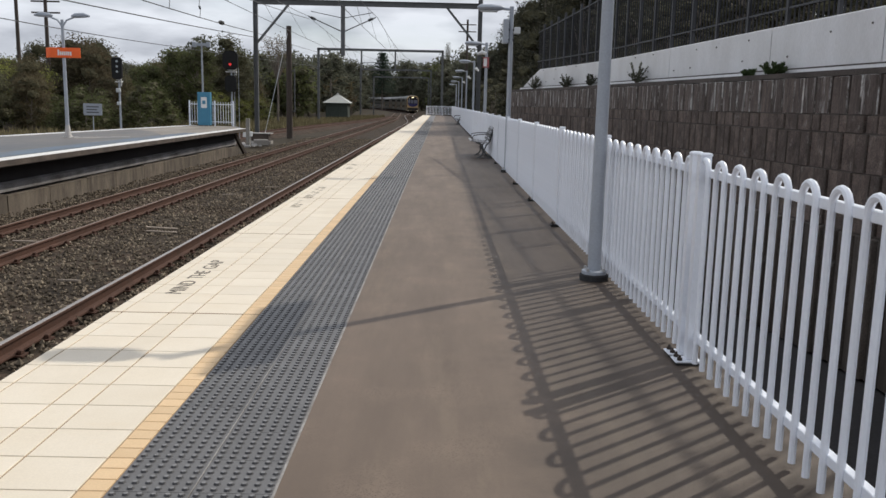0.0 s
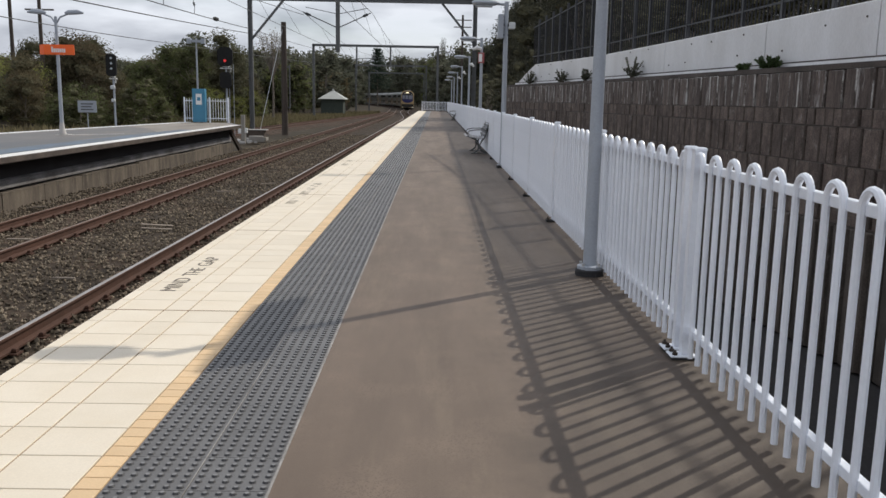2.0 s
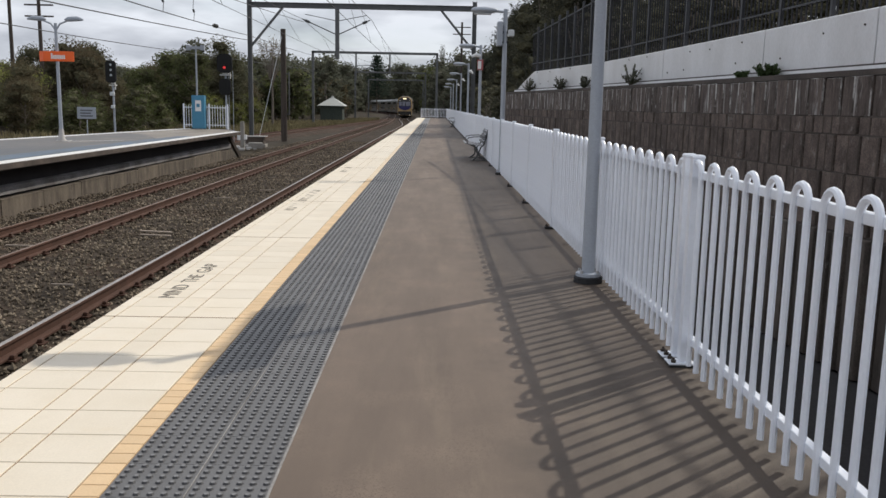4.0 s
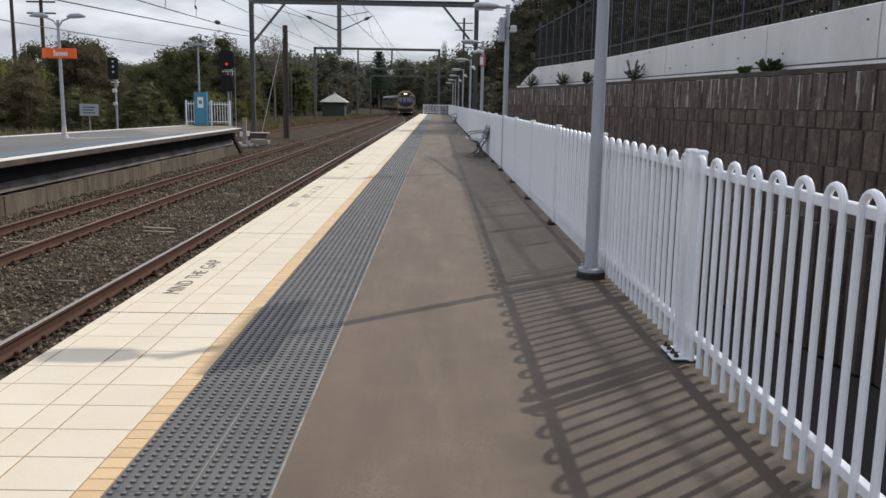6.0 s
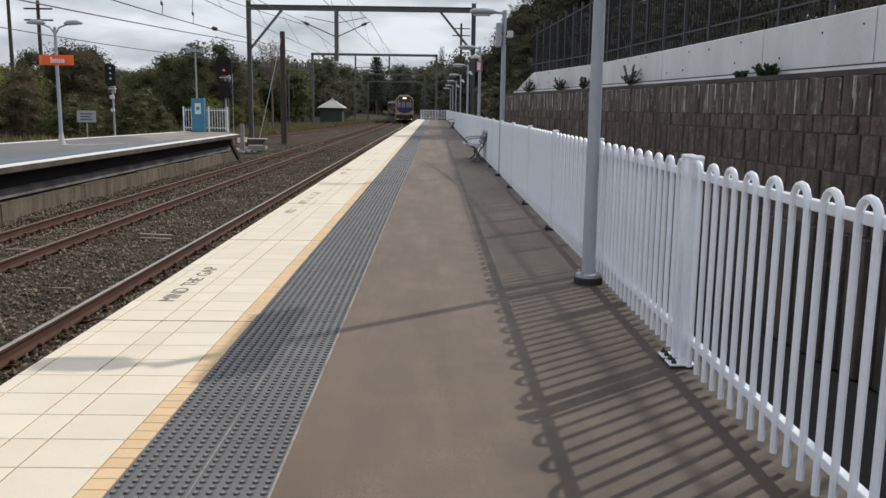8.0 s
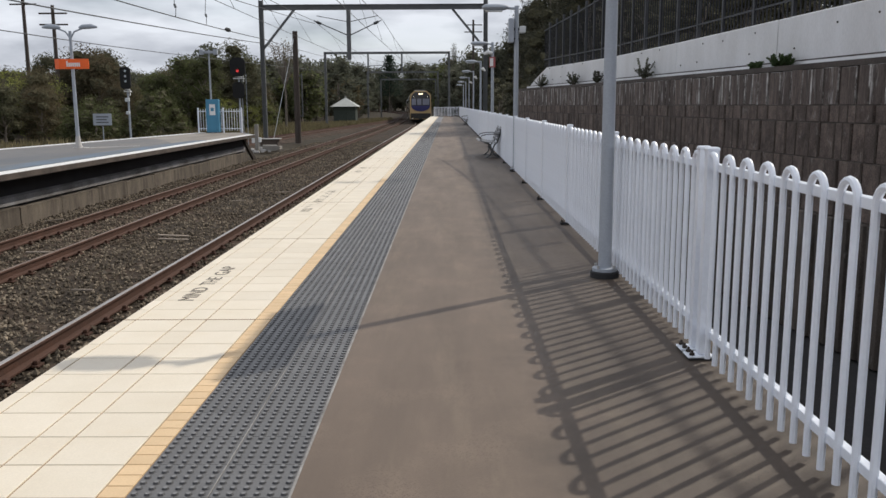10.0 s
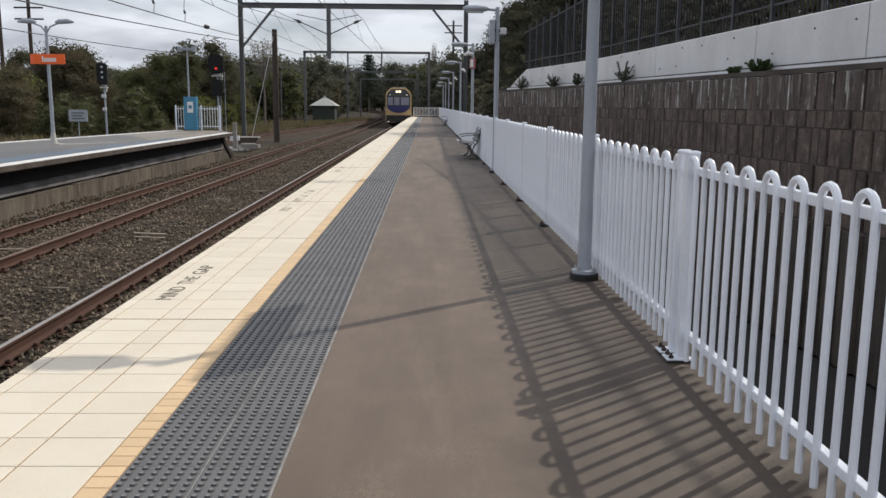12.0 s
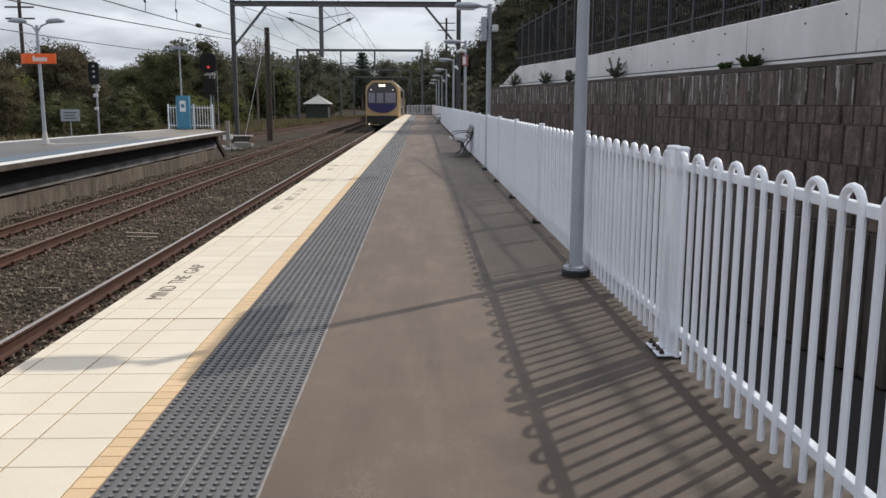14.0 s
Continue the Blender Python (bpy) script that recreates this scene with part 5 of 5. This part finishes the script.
def woods():
    rng = random.Random(11)
    kinds = [tree(-44, 62, -1.2, 6.5, 3.6, "leaf_dark", 1, cap=4600, leaf=0.155), tree(-26, 92, -1.2, 8.0, 3.6, "leaf_olive", 2, cap=4600, leaf=0.155, label="olive green bushland tree"),
             tree(-26, 78, -1.2, 3.9, 3.0, "leaf_olive", 3, bare=0.04, cap=4200, leaf=0.12, label="olive green bushland tree"), tree(-52, 70, -1.2, 4.4, 3.4, "leaf_lime", 4, bare=0.04, cap=4200, leaf=0.125, label="bright green shrubby tree"),
             tree(-24, 99, -1.2, 9.5, 4.2, "leaf_dark", 5, cap=4800, leaf=0.165), tree(-48, 104, -1.2, 9.0, 4.6, "leaf_dark", 6, bare=0.10, cap=4800, leaf=0.165),
             tree(-62, 100, -1.2, 8.0, 4.4, "leaf_umber", 7, bare=0.10, cap=4800, leaf=0.165, label="dull brown-green bushland tree")]
    clear = ((-0.119, 0.032, 138.0), (-0.308, 0.032, 98.0))

    def put(i, x, y, s, tall=1.0):
        if any(abs(x / y - a) < w and y < far for a, w, far in clear):
            return
        if abs(x / y + 0.347) < 0.042:
            s = min(s, (0.042 * y + 2.6) / (6.5, 8.0, 3.9, 4.4, 9.5, 9.0, 8.0)[i])
        if x / y < -0.44:
            tops = (6.5, 8.0, 3.9, 4.4, 9.5, 9.0, 8.0)
            if y > 72 and rng.random() < 0.7:
                i, s = 3, (0.048 * y + 2.5) / 4.4 * rng.uniform(0.75, 1.0)
            s = min(s, (0.044 * y + 2.5) / tops[i])
        elif y < 72 and i == 3:
            i = 2
        o = copy_thing(kinds[i], pose(x, y, -1.35, 0, 0, rng.uniform(0, 360)))
        o.scale = (s, s, s * tall)

    # low scrub facing the line, then taller trees behind
    for k in range(58):
        y = rng.uniform(64, 128)
        x = -20.5 - 0.06 * (y - 62) - rng.random() * 9 - max(0, 78 - y) * 0.25
        put(rng.choice((2, 2, 3, 2, 6, 3) if x < -24 else (2, 2, 6, 3)), x, y, rng.uniform(0.5, 0.9))
    for k in range(56):
        y = rng.uniform(58, 84)
        x = rng.uniform(-66, -33)
        put(rng.choice((0, 2, 3, 2, 3) if x < -40 else (0, 2, 6)), x, y, rng.uniform(0.6, 0.95))
    for k in range(84):
        y = rng.uniform(86, 140)
        x = -27 - rng.random() * (0.50 * y)
        put(rng.choice((0, 1, 1, 5, 6, 6)), x, y, rng.uniform(0.72, 1.08))
    for i, x, y, w in ((6, -34.6, 82, 1.0), (5, -34.9, 87, 0.95), (6, -32.6, 80, 0.88)):
        o = copy_thing(kinds[i], pose(x, y, -1.35, 0, 0, 70 * i + y))
        o.scale = (w, w, w)
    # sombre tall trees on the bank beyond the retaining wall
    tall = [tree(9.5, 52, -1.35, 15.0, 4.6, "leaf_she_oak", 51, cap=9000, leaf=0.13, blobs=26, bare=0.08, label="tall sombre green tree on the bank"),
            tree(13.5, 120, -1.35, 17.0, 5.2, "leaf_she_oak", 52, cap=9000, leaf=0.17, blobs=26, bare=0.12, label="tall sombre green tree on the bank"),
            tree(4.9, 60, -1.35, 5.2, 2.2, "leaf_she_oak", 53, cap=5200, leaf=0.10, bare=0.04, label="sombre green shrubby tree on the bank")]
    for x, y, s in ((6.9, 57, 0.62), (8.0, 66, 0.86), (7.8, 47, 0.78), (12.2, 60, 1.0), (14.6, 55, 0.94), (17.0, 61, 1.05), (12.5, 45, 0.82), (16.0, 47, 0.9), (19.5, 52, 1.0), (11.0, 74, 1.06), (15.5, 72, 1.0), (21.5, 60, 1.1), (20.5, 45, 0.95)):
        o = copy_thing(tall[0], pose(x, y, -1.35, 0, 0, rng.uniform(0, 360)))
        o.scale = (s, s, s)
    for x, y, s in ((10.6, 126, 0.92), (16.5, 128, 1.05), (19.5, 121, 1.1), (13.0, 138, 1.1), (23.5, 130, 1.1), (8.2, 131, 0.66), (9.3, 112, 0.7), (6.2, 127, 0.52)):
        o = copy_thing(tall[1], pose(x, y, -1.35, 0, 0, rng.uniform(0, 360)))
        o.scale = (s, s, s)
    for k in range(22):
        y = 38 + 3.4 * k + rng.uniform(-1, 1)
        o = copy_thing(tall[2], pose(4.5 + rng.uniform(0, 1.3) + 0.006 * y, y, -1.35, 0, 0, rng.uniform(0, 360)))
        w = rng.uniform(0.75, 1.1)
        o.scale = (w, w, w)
    # a sparse dying tree behind the timber pole and a slim pale one down the line
    sparse_tree(-18.9, 100, -1.35, 10.4, 1.9, 5.4, "leaf_umber", 61, "thin sparse tree with bare limbs")
    sparse_tree(1.6, 220, -1.35, 18.3, 0.9, 9.0, "leaf_far", 62, "slim pale tree above the far woods")
    for k in range(22):
        y = 9.5 + 0.85 * k
        o = copy_thing(tall[2], pose(wall_x(y) + 2.9 + rng.uniform(0, 0.8), y, 2.2, 0, 0, rng.uniform(0, 360)))
        o.scale = (0.52, 0.52, 0.42)
    # the woods further along the line, too many to count
    light = [light_tree(9, 4.4, "leaf_far", 41, 0.34, 1100), light_tree(8, 4.0, "leaf_olive", 42, 0.34, 1100), light_tree(10, 4.6, "leaf_far", 43, 0.36, 1200), light_tree(7.5, 4.2, "leaf_umber", 44, 0.34, 1100)]
    wood = Shape()

    def far(i, x, y, s):
        if any(abs(x / y - a) < w and y < lim for a, w, lim in clear):
            return
        src = light[i]
        if abs(x / y + 0.347) < 0.042:
            s = min(s, (0.040 * y + 2.5) / 10.0)
        c, d = math.cos(x * 7.0 + y), math.sin(x * 7.0 + y)
        idx = [wood.use(m).now for m in src.mats]
        n = len(wood.v)
        wood.v.extend((x + s * (c * p[0] - d * p[1]), y + s * (d * p[0] + c * p[1]), -1.35 + s * p[2]) for p in src.v)
        wood.f.extend(tuple(n + q for q in f) for f in src.f)
        wood.mi.extend(idx[m] for m in src.mi)

    for k in range(56):
        y = rng.uniform(122, 215)
        far(rng.choice((0, 1, 2, 3)), track_x(y) - 13 - rng.random() * 32, y, rng.uniform(0.8, 1.2))
    for k in range(80):
        y = rng.uniform(215, 330)
        far(rng.choice((0, 1, 2, 2)), track_x(y) - 14 - rng.random() * 60, y, rng.uniform(1.0, 1.55))
    for k in range(110):
        y = rng.uniform(250, 420)
        far(rng.choice((0, 2, 2, 1)), track_x(y) + rng.uniform(7, 75), y, rng.uniform(1.3, 1.9))
    for k in range(60):
        y = rng.uniform(340, 460)
        far(rng.choice((0, 2, 2, 1)), rng.uniform(-110, -10), y, rng.uniform(1.7, 2.3))
    for k in range(62):
        y = rng.uniform(122, 260)
        far(rng.choice((0, 0, 2)), track_x(y) + rng.uniform(7.0, 28), y, rng.uniform(0.9, 1.4))
    tagged(part("far_woods", wood, None), "dense dark green woods where the line bends away", "woods", kind="stuff")
    pine(-20.4, 300, -1.3, 20.2, 7.2, 3)


def wall_plants():
    rng = random.Random(31)
    leafy, weed = "dense dark green shrub growing on the wall coping", "straggly weed growing on the wall coping"
    for y, size, label in ((11.45, 0.30, leafy), (12.15, 0.17, leafy), (16.7, 0.40, "spiky palm seedling growing on the wall coping"), (19.6, 0.30, weed), (21.4, 0.36, weed), (24.3, 0.42, weed)):
        t = thing("wall_plant", label, "shrub", pose(wall_x(y) + 0.33, y, 1.89), "plants on the wall")
        st, lv = Shape(), Shape()
        for k in range(70 if label == leafy else 30):
            a = rng.uniform(0, 6.3)
            tip = Vector((math.cos(a) * size * rng.uniform(0.1, 0.5), math.sin(a) * size * rng.uniform(0.2, 1.3), size * (rng.uniform(0.2, 0.62) if label == leafy else rng.uniform(0.25, 0.95))))
            st.tube([(0, 0, 0), tip * 0.5 + Vector((0, 0, 0.02)), tip], [0.006, 0.004, 0.002], 4)
            for j in range(14):
                p = tip * rng.uniform(0.35, 1.05)
                d = Vector((rng.gauss(0, 1), rng.gauss(0, 1), rng.gauss(0, 1))).normalized() * 0.035
                e = Vector((rng.gauss(0, 1), rng.gauss(0, 1), rng.gauss(0, 1))).normalized() * 0.016
                lv.add([p - d, p + e, p + d, p - e], [(0, 1, 2, 3)])
        part("stem", st, M["bark"], t)
        part("foliage", lv, M["leaf_wall" if label == leafy else "leaf_far"], t)


def grass_banks():
    rng = random.Random(8)
    s = Shape()
    for k in range(26000):
        y = rng.uniform(48, 130)
        x = -13.6 - rng.random() ** 1.5 * 18
        if k % 3 == 0:
            y = rng.uniform(58, 165)
            x = siding_x(y) - 1.7 - rng.random() ** 1.6 * 5
        if x > siding_x(y) - 1.5:
            continue
        h = rng.uniform(0.25, 0.75)
        a = rng.uniform(0, 6.3)
        dx, dy = 0.06 * math.cos(a), 0.06 * math.sin(a)
        lx, ly = rng.uniform(-0.2, 0.2), rng.uniform(-0.2, 0.2)
        s.add([(x - dx, y - dy, -1.45), (x + dx, y + dy, -1.45), (x + lx, y + ly, -1.4 + h)], [(0, 1, 2)])
    tagged(part("long_grass", s, M["grass"]), "long dry yellow-green grass beside the tracks", "grass", kind="stuff")


# ------------------------------------------------------------ bench
def bench(x, y):
    b = thing("platform_bench", "grey metal slatted platform bench facing the tracks", "bench", pose(x, y, 0))
    for yy in (-0.72, 0.72):
        leg = Shape().tube([(-0.14, yy, 0.015), (-0.03, yy, 0.09), (0.0, yy, 0.22), (-0.03, yy, 0.36), (-0.20, yy, 0.425)], [0.018, 0.022, 0.024, 0.022, 0.018], 8)
        leg.tube([(0.20, yy, 0.015), (0.07, yy, 0.09), (0.02, yy, 0.22), (0.08, yy, 0.36), (0.15, yy, 0.43), (0.22, yy, 0.62), (0.27, yy, 0.92)], [0.018, 0.022, 0.024, 0.022, 0.02, 0.018, 0.014], 8)
        part("leg", leg.box(-0.2, 0.26, yy - 0.045, yy + 0.045, 0, 0.018, 0.004), M["steel"], b, "curved cast metal leg", smooth=True)
        part("arm_rest", Shape().tube([(-0.27, yy, 0.44), (-0.31, yy, 0.54), (-0.27, yy, 0.61), (-0.12, yy, 0.64), (0.08, yy, 0.65), (0.22, yy, 0.63)], 0.014, 8), M["back_slat"], b, smooth=True)
    for k in range(6):
        xx = -0.36 + 0.085 * k
        part("seat_slat", Shape().box(0, 0.058, -0.9, 0.9, 0, 0.026, 0.006), M["bench_slat"], b, at=pose(xx, 0, 0.452 - 0.012 * min(k, 4), 0, 3 if k else -14, 0))
    for k in range(6):
        part("back_slat", Shape().box(-0.013, 0.013, -0.9, 0.9, 0, 0.066, 0.005), M["back_slat"], b, at=pose(0.125 + 0.024 * k + 0.002 * k * k, 0, 0.475 + 0.084 * k, 0, 12 + 2.0 * k, 0))


# ------------------------------------------------------------ train
def loaf(width, z0, z1, cant, n0=0):
    """Half-rounded body section (x, z)."""
    w = width / 2
    return [(-w, z0), (w, z0), (w, z1 - cant * 1.7), (w - 0.10, z1 - cant), (w - cant * 1.2, z1 - 0.05), (0, z1), (-w + cant * 1.2, z1 - 0.05), (-w + 0.10, z1 - cant), (-w, z1 - cant * 1.7)]


def train_car(lead):
    c = thing("train_car", "silver double-deck train car" + (" with a yellow and blue cab end" if lead else ""), "train", group="train cars")
    z0, z1, L = -0.62, 3.50, 19.6
    prof = loaf(3.03, z0, z1, 0.50)
    n = len(prof)

    def shell(y0, y1, mat_key, name, grow=0.0, label=""):
        vs = [(x * (1 + grow), y, z) for y in (y0, y1) for x, z in prof]
        fs = [tuple(range(n)), tuple(range(2 * n - 1, n - 1, -1))] + [(i, (i + 1) % n, n + (i + 1) % n, n + i) for i in range(n)]
        return part(name, Shape().add(vs, fs), M[mat_key], c, label)
    shell(7.0 if lead else 0.0, L, "train_side", "body")
    for sx in (-1, 1):
        for z in (0.15, 1.95):
            part("window_band", Shape().box(sx * 1.50, sx * 1.525, 7.6 if lead else 3.4, L - 3.2, z, z + 0.72), M["train_glass"], c, "dark side windows")
        for y in (2.4 if lead else 1.6, L - 2.6):
            part("door", Shape().box(sx * 1.505, sx * 1.53, y, y + 1.3, -0.35, 1.75, 0.005), M["train_orange"], c, "painted passenger door")
    for y in (3.0, L - 3.0):
        bg = part("bogie", Shape().box(-1.1, 1.1, y - 1.5, y + 1.5, -0.95, -0.55, 0.05), M["train_dark"], c)
        for dy in (-1.1, 1.1):
            part("wheelset", Shape().tube([(-0.80, y + dy, RAIL_Z + 0.46), (-0.68, y + dy, RAIL_Z + 0.46)], 0.455, 18).tube([(0.68, y + dy, RAIL_Z + 0.46), (0.80, y + dy, RAIL_Z + 0.46)], 0.455, 18).tube([(-0.7, y + dy, RAIL_Z + 0.46), (0.7, y + dy, RAIL_Z + 0.46)], 0.08, 8), M["train_dark"], bg)
    part("underframe", Shape().box(-1.35, 1.35, 5.0, L - 5.0, -0.92, -0.6, 0.03), M["train_dark"], c)
    for y in (6, 12):
        part("roof_unit", Shape().box(-0.8, 0.8, y, y + 3, z1 - 0.04, z1 + 0.14, 0.04), M["train_side"], c)
    if lead:
        shell(0.02, 7.02, "train_yellow", "cab_shell", 0.004, "yellow cab end")
        low = [(1.38 * math.cos(math.pi * (1 + k / 12)), 1.36 + 0.84 * math.sin(math.pi * (1 + k / 12))) for k in range(13)]
        out = low + [(1.38, 2.52), (1.24, 2.86), (0.80, 3.28), (-0.80, 3.28), (-1.24, 2.86), (-1.38, 2.52)]

        def plate(pts, y0, y1, key, name, parent, label=""):
            k = len(pts)
            vs = [(x, y, z) for y in (y0, y1) for x, z in pts]
            return part(name, Shape().add(vs, [tuple(range(k)), tuple(range(2 * k - 1, k - 1, -1))] + [(i, (i + 1) % k, k + (i + 1) % k, k + i) for i in range(k)]), M[key], parent, label)
        face = plate(out, -0.03, 0.03, "train_glass", "cab_face", c, "dark glazed cab face")
        plate([(x * 0.99, 1.35 + (z - 1.36) * 0.98) for x, z in low], -0.05, -0.031, "train_blue", "blue_panel", face, "deep blue lower panel")
        for x0, x1 in ((-1.26, -0.66), (-0.50, 0.12), (0.28, 1.26)):
            plate([(x0, 1.44), (x1, 1.44), (x1, 2.34), (x0, 2.34)], -0.05, -0.032, "screen_glass", "windscreen", face, "pale windscreen pane")
        for x in (-0.16, 0.16):
            part("headlamp", Shape().box(x - 0.13, x + 0.13, -0.06, -0.031, 2.91, 3.11, 0.012), M["head_lamp"], face, "bright lit headlamp")
        for x in (-1.0, 1.0):
            part("marker_light", Shape().tube([(x, -0.05, 2.62), (x, -0.03, 2.62)], 0.04, 10), M["marker_lamp"], face)
            part("lower_light", Shape().tube([(x * 1.22, -0.05, -0.52), (x * 1.22, 0.0, -0.52)], 0.055, 10), M["marker_lamp"], c, "lit lower lamp")
        part("apron", Shape().box(-1.44, 1.44, -0.03, 0.4, -0.66, 0.26, 0.03), M["train_dark"], c, "dark lower apron")
        part("coupler", Shape().box(-0.25, 0.25, -0.35, 0.1, -0.62, -0.25, 0.04), M["train_dark"], c)
        part("obstacle_guard", Shape().box(-1.05, 1.05, -0.06, 0.08, -0.60, -0.55, 0.01).box(-1.12, -1.05, -0.06, 0.08, -0.60, -0.35, 0.01).box(1.05, 1.12, -0.06, 0.08, -0.60, -0.35, 0.01), M["train_yellow"], c, "dusty yellow guard")
    return c


TRAIN = []


def train():
    first = train_car(True)
    other = train_car(False)
    TRAIN.extend([first, other] + [copy_thing(other, pose(0, 0, 0)) for k in range(6)])


# ------------------------------------------------------------ paving pieces
def paving(deck):
    root = tagged(part("platform_paving", Shape().box(YELLOW - 0.004, YELLOW + 0.002, START_Y, END_Y, -0.02, -0.008), M["joint"]), "cream and ochre tiles along the platform edge", "paving", kind="structure")
    cols = ((-1.637, -1.307, "a"), (-1.803, -1.639, "b"), (-2.120, -1.805, "c"), (-2.205, -2.122, "d"))
    near = {}
    for x0, x1, key in cols:
        w = x1 - x0
        near[key] = Shape().box(0.0038, w - 0.0038, 0.0038, TILE - 0.0038, -0.02, 0.0, 0.002).mesh("tile", M["white_tile"])
    far = Shape()
    rows = int((END_Y - 2.1) / TILE)
    for k in range(-27, rows):
        y = 2.043 + k * TILE
        for x0, x1, key in cols:
            if 0 <= k < 75:
                part("tile", near[key], None, root, at=pose(x0, y, 0))
            else:
                far.box(x0 + 0.003, x1 - 0.003, y + 0.003, y + TILE - 0.0035, -0.02, 0.0)
    tagged(part("distant_tiles", far, M["white_tile_far"], root), kind="stuff")
    yl = Shape().box(0.003, TACT_L - YELLOW - 0.005, 0.003, TILE / 3 - 0.003, -0.02, 0.001, 0.002).mesh("ochre_tile", M["yellow_tile"])
    far = Shape()
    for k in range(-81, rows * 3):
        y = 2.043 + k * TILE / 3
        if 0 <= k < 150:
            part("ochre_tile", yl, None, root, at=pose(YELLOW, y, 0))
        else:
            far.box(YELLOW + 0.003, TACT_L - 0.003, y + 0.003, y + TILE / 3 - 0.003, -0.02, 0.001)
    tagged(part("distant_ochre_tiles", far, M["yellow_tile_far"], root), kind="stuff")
    for k in range(9):
        part("movement_joint", Shape().box(-2.203, TACT_L - 0.003, 5.574 + 3.534 * k, 5.584 + 3.534 * k, -0.01, 0.0016), M["joint"], root, "dark movement joint")
    # tactile pavers with six rows of six domes
    mid = (TACT_L + TACT_R) / 2
    w = (TACT_R - TACT_L) / 2

    def dome_tile(sides, x, y, s):
        base = M["tactile"] if sides == 8 else M["tactile_far"]
        s.use(base)
        s.box(x + 0.002, x + w - 0.003, y + 0.001, y + TILE - 0.002, -0.02, 0.0)
        for i in range(6 if -5 <= y < 72 else 0):
            for j in range(6):
                cx, cy = x + w * (i + 0.5) / 6, y + TILE * (j + 0.5) / 6
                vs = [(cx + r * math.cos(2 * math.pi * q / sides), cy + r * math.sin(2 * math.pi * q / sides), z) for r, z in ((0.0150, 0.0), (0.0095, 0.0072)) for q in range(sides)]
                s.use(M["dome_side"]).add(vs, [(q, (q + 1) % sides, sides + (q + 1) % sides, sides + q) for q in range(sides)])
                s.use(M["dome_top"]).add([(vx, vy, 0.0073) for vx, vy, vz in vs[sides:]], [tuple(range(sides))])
        return s
    tact = tagged(part("tactile_strip", Shape().box(TACT_R - 0.004, TACT_R + 0.006, START_Y, END_Y, -0.02, 0.002), M["strip"]), "charcoal tactile paving strip with raised domes", "tactile paving", kind="structure")
    part("centre_strip", Shape().box(mid - 0.0015, mid + 0.0025, START_Y, END_Y, -0.02, 0.0015), M["strip"], tact)
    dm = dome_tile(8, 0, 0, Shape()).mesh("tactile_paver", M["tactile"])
    far = Shape()
    for k in range(-27, rows):
        y = 2.043 + k * TILE
        for x in (TACT_L, mid + 0.003):
            if 0 <= k < 110:
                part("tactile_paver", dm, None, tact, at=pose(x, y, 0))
            else:
                dome_tile(4, x, y, far)
    tagged(part("distant_pavers", far, M["tactile_far"], tact), kind="stuff")


def platform_words():
    for text, y0, y1 in (("MIND THE GAP", 6.14, 7.50), ("", 11.5, 14.3), ("", 18.4, 19.8)):
        if y0 > 8:
            s = Shape()
            rng = random.Random(2)
            y = y0
            while y < y1:
                x0, x1 = rng.choice(((-2.03, -1.90), (-2.03, -1.90), (-2.03, -1.98), (-1.95, -1.90)))
                s.box(x0, x1, y, y + rng.choice((0.025, 0.025, 0.06)), 0.0012, 0.0024)
                y += 0.075 if rng.random() < 0.85 else 0.2
            tagged(part("platform_marking", s, M["letter_faint"]), "faded grey lettering painted on the tiles", "marking", kind="stuff")
        else:
            t = thing("platform_marking", "worn black safety words painted on the tiles", "marking", pose(-1.90, y0, 0.0015, 0, 0, 90))
            for word, u0, u1 in (("MIND", 0.0, 0.34), ("THE", 0.41, 0.64), ("GAP", 0.71, 1.0)):
                ob = lettering("word", word, 0.17, M["letter"], t, depth=0.0008)
                wid = max(v.co.x for v in ob.data.vertices)
                for v in ob.data.vertices:
                    v.co.x = (y1 - y0) * (u0 + (u1 - u0) * v.co.x / wid)


ground()
ballast_bed()
rails()
siding()
drain()
deck = platform()
fence()
lamps()
retaining_wall()
white_wall()
palisade()
far_platform()
far_lamp()
signal(-13.1, 54.0, 4.4, "black railway signal showing a red light", True)
signal(-17.15, 46.0, 3.5, "black unlit railway signal on a slim post", False)
far_end_fence()
gantries()
wires()
cable_fittings()
far_poles()
hut()
notice_board()
woods()
grass_banks()
wall_plants()
bench(1.19, 23.9)
bench(1.3, 62.0)
train()
stones()
splinters()
platform_words()
paving(deck)


def motions():
    """The train comes in along the curve at a steady speed."""
    for i, car in enumerate(TRAIN):
        rows = []
        for k in range(29):
            t = k * 0.5
            y = 80.0 + 11.0 * (14.0 - t) + 20.3 * i
            x0, x1 = track_x(y + 2.5), track_x(y + 16.5)
            yaw = math.degrees(math.atan2(-(x1 - x0), 14.0))
            rows.append((t, pose(x0 - (x1 - x0) * 2.5 / 14.0, y, 0, 0, 0, yaw)))
        walk(car, rows)


motions()
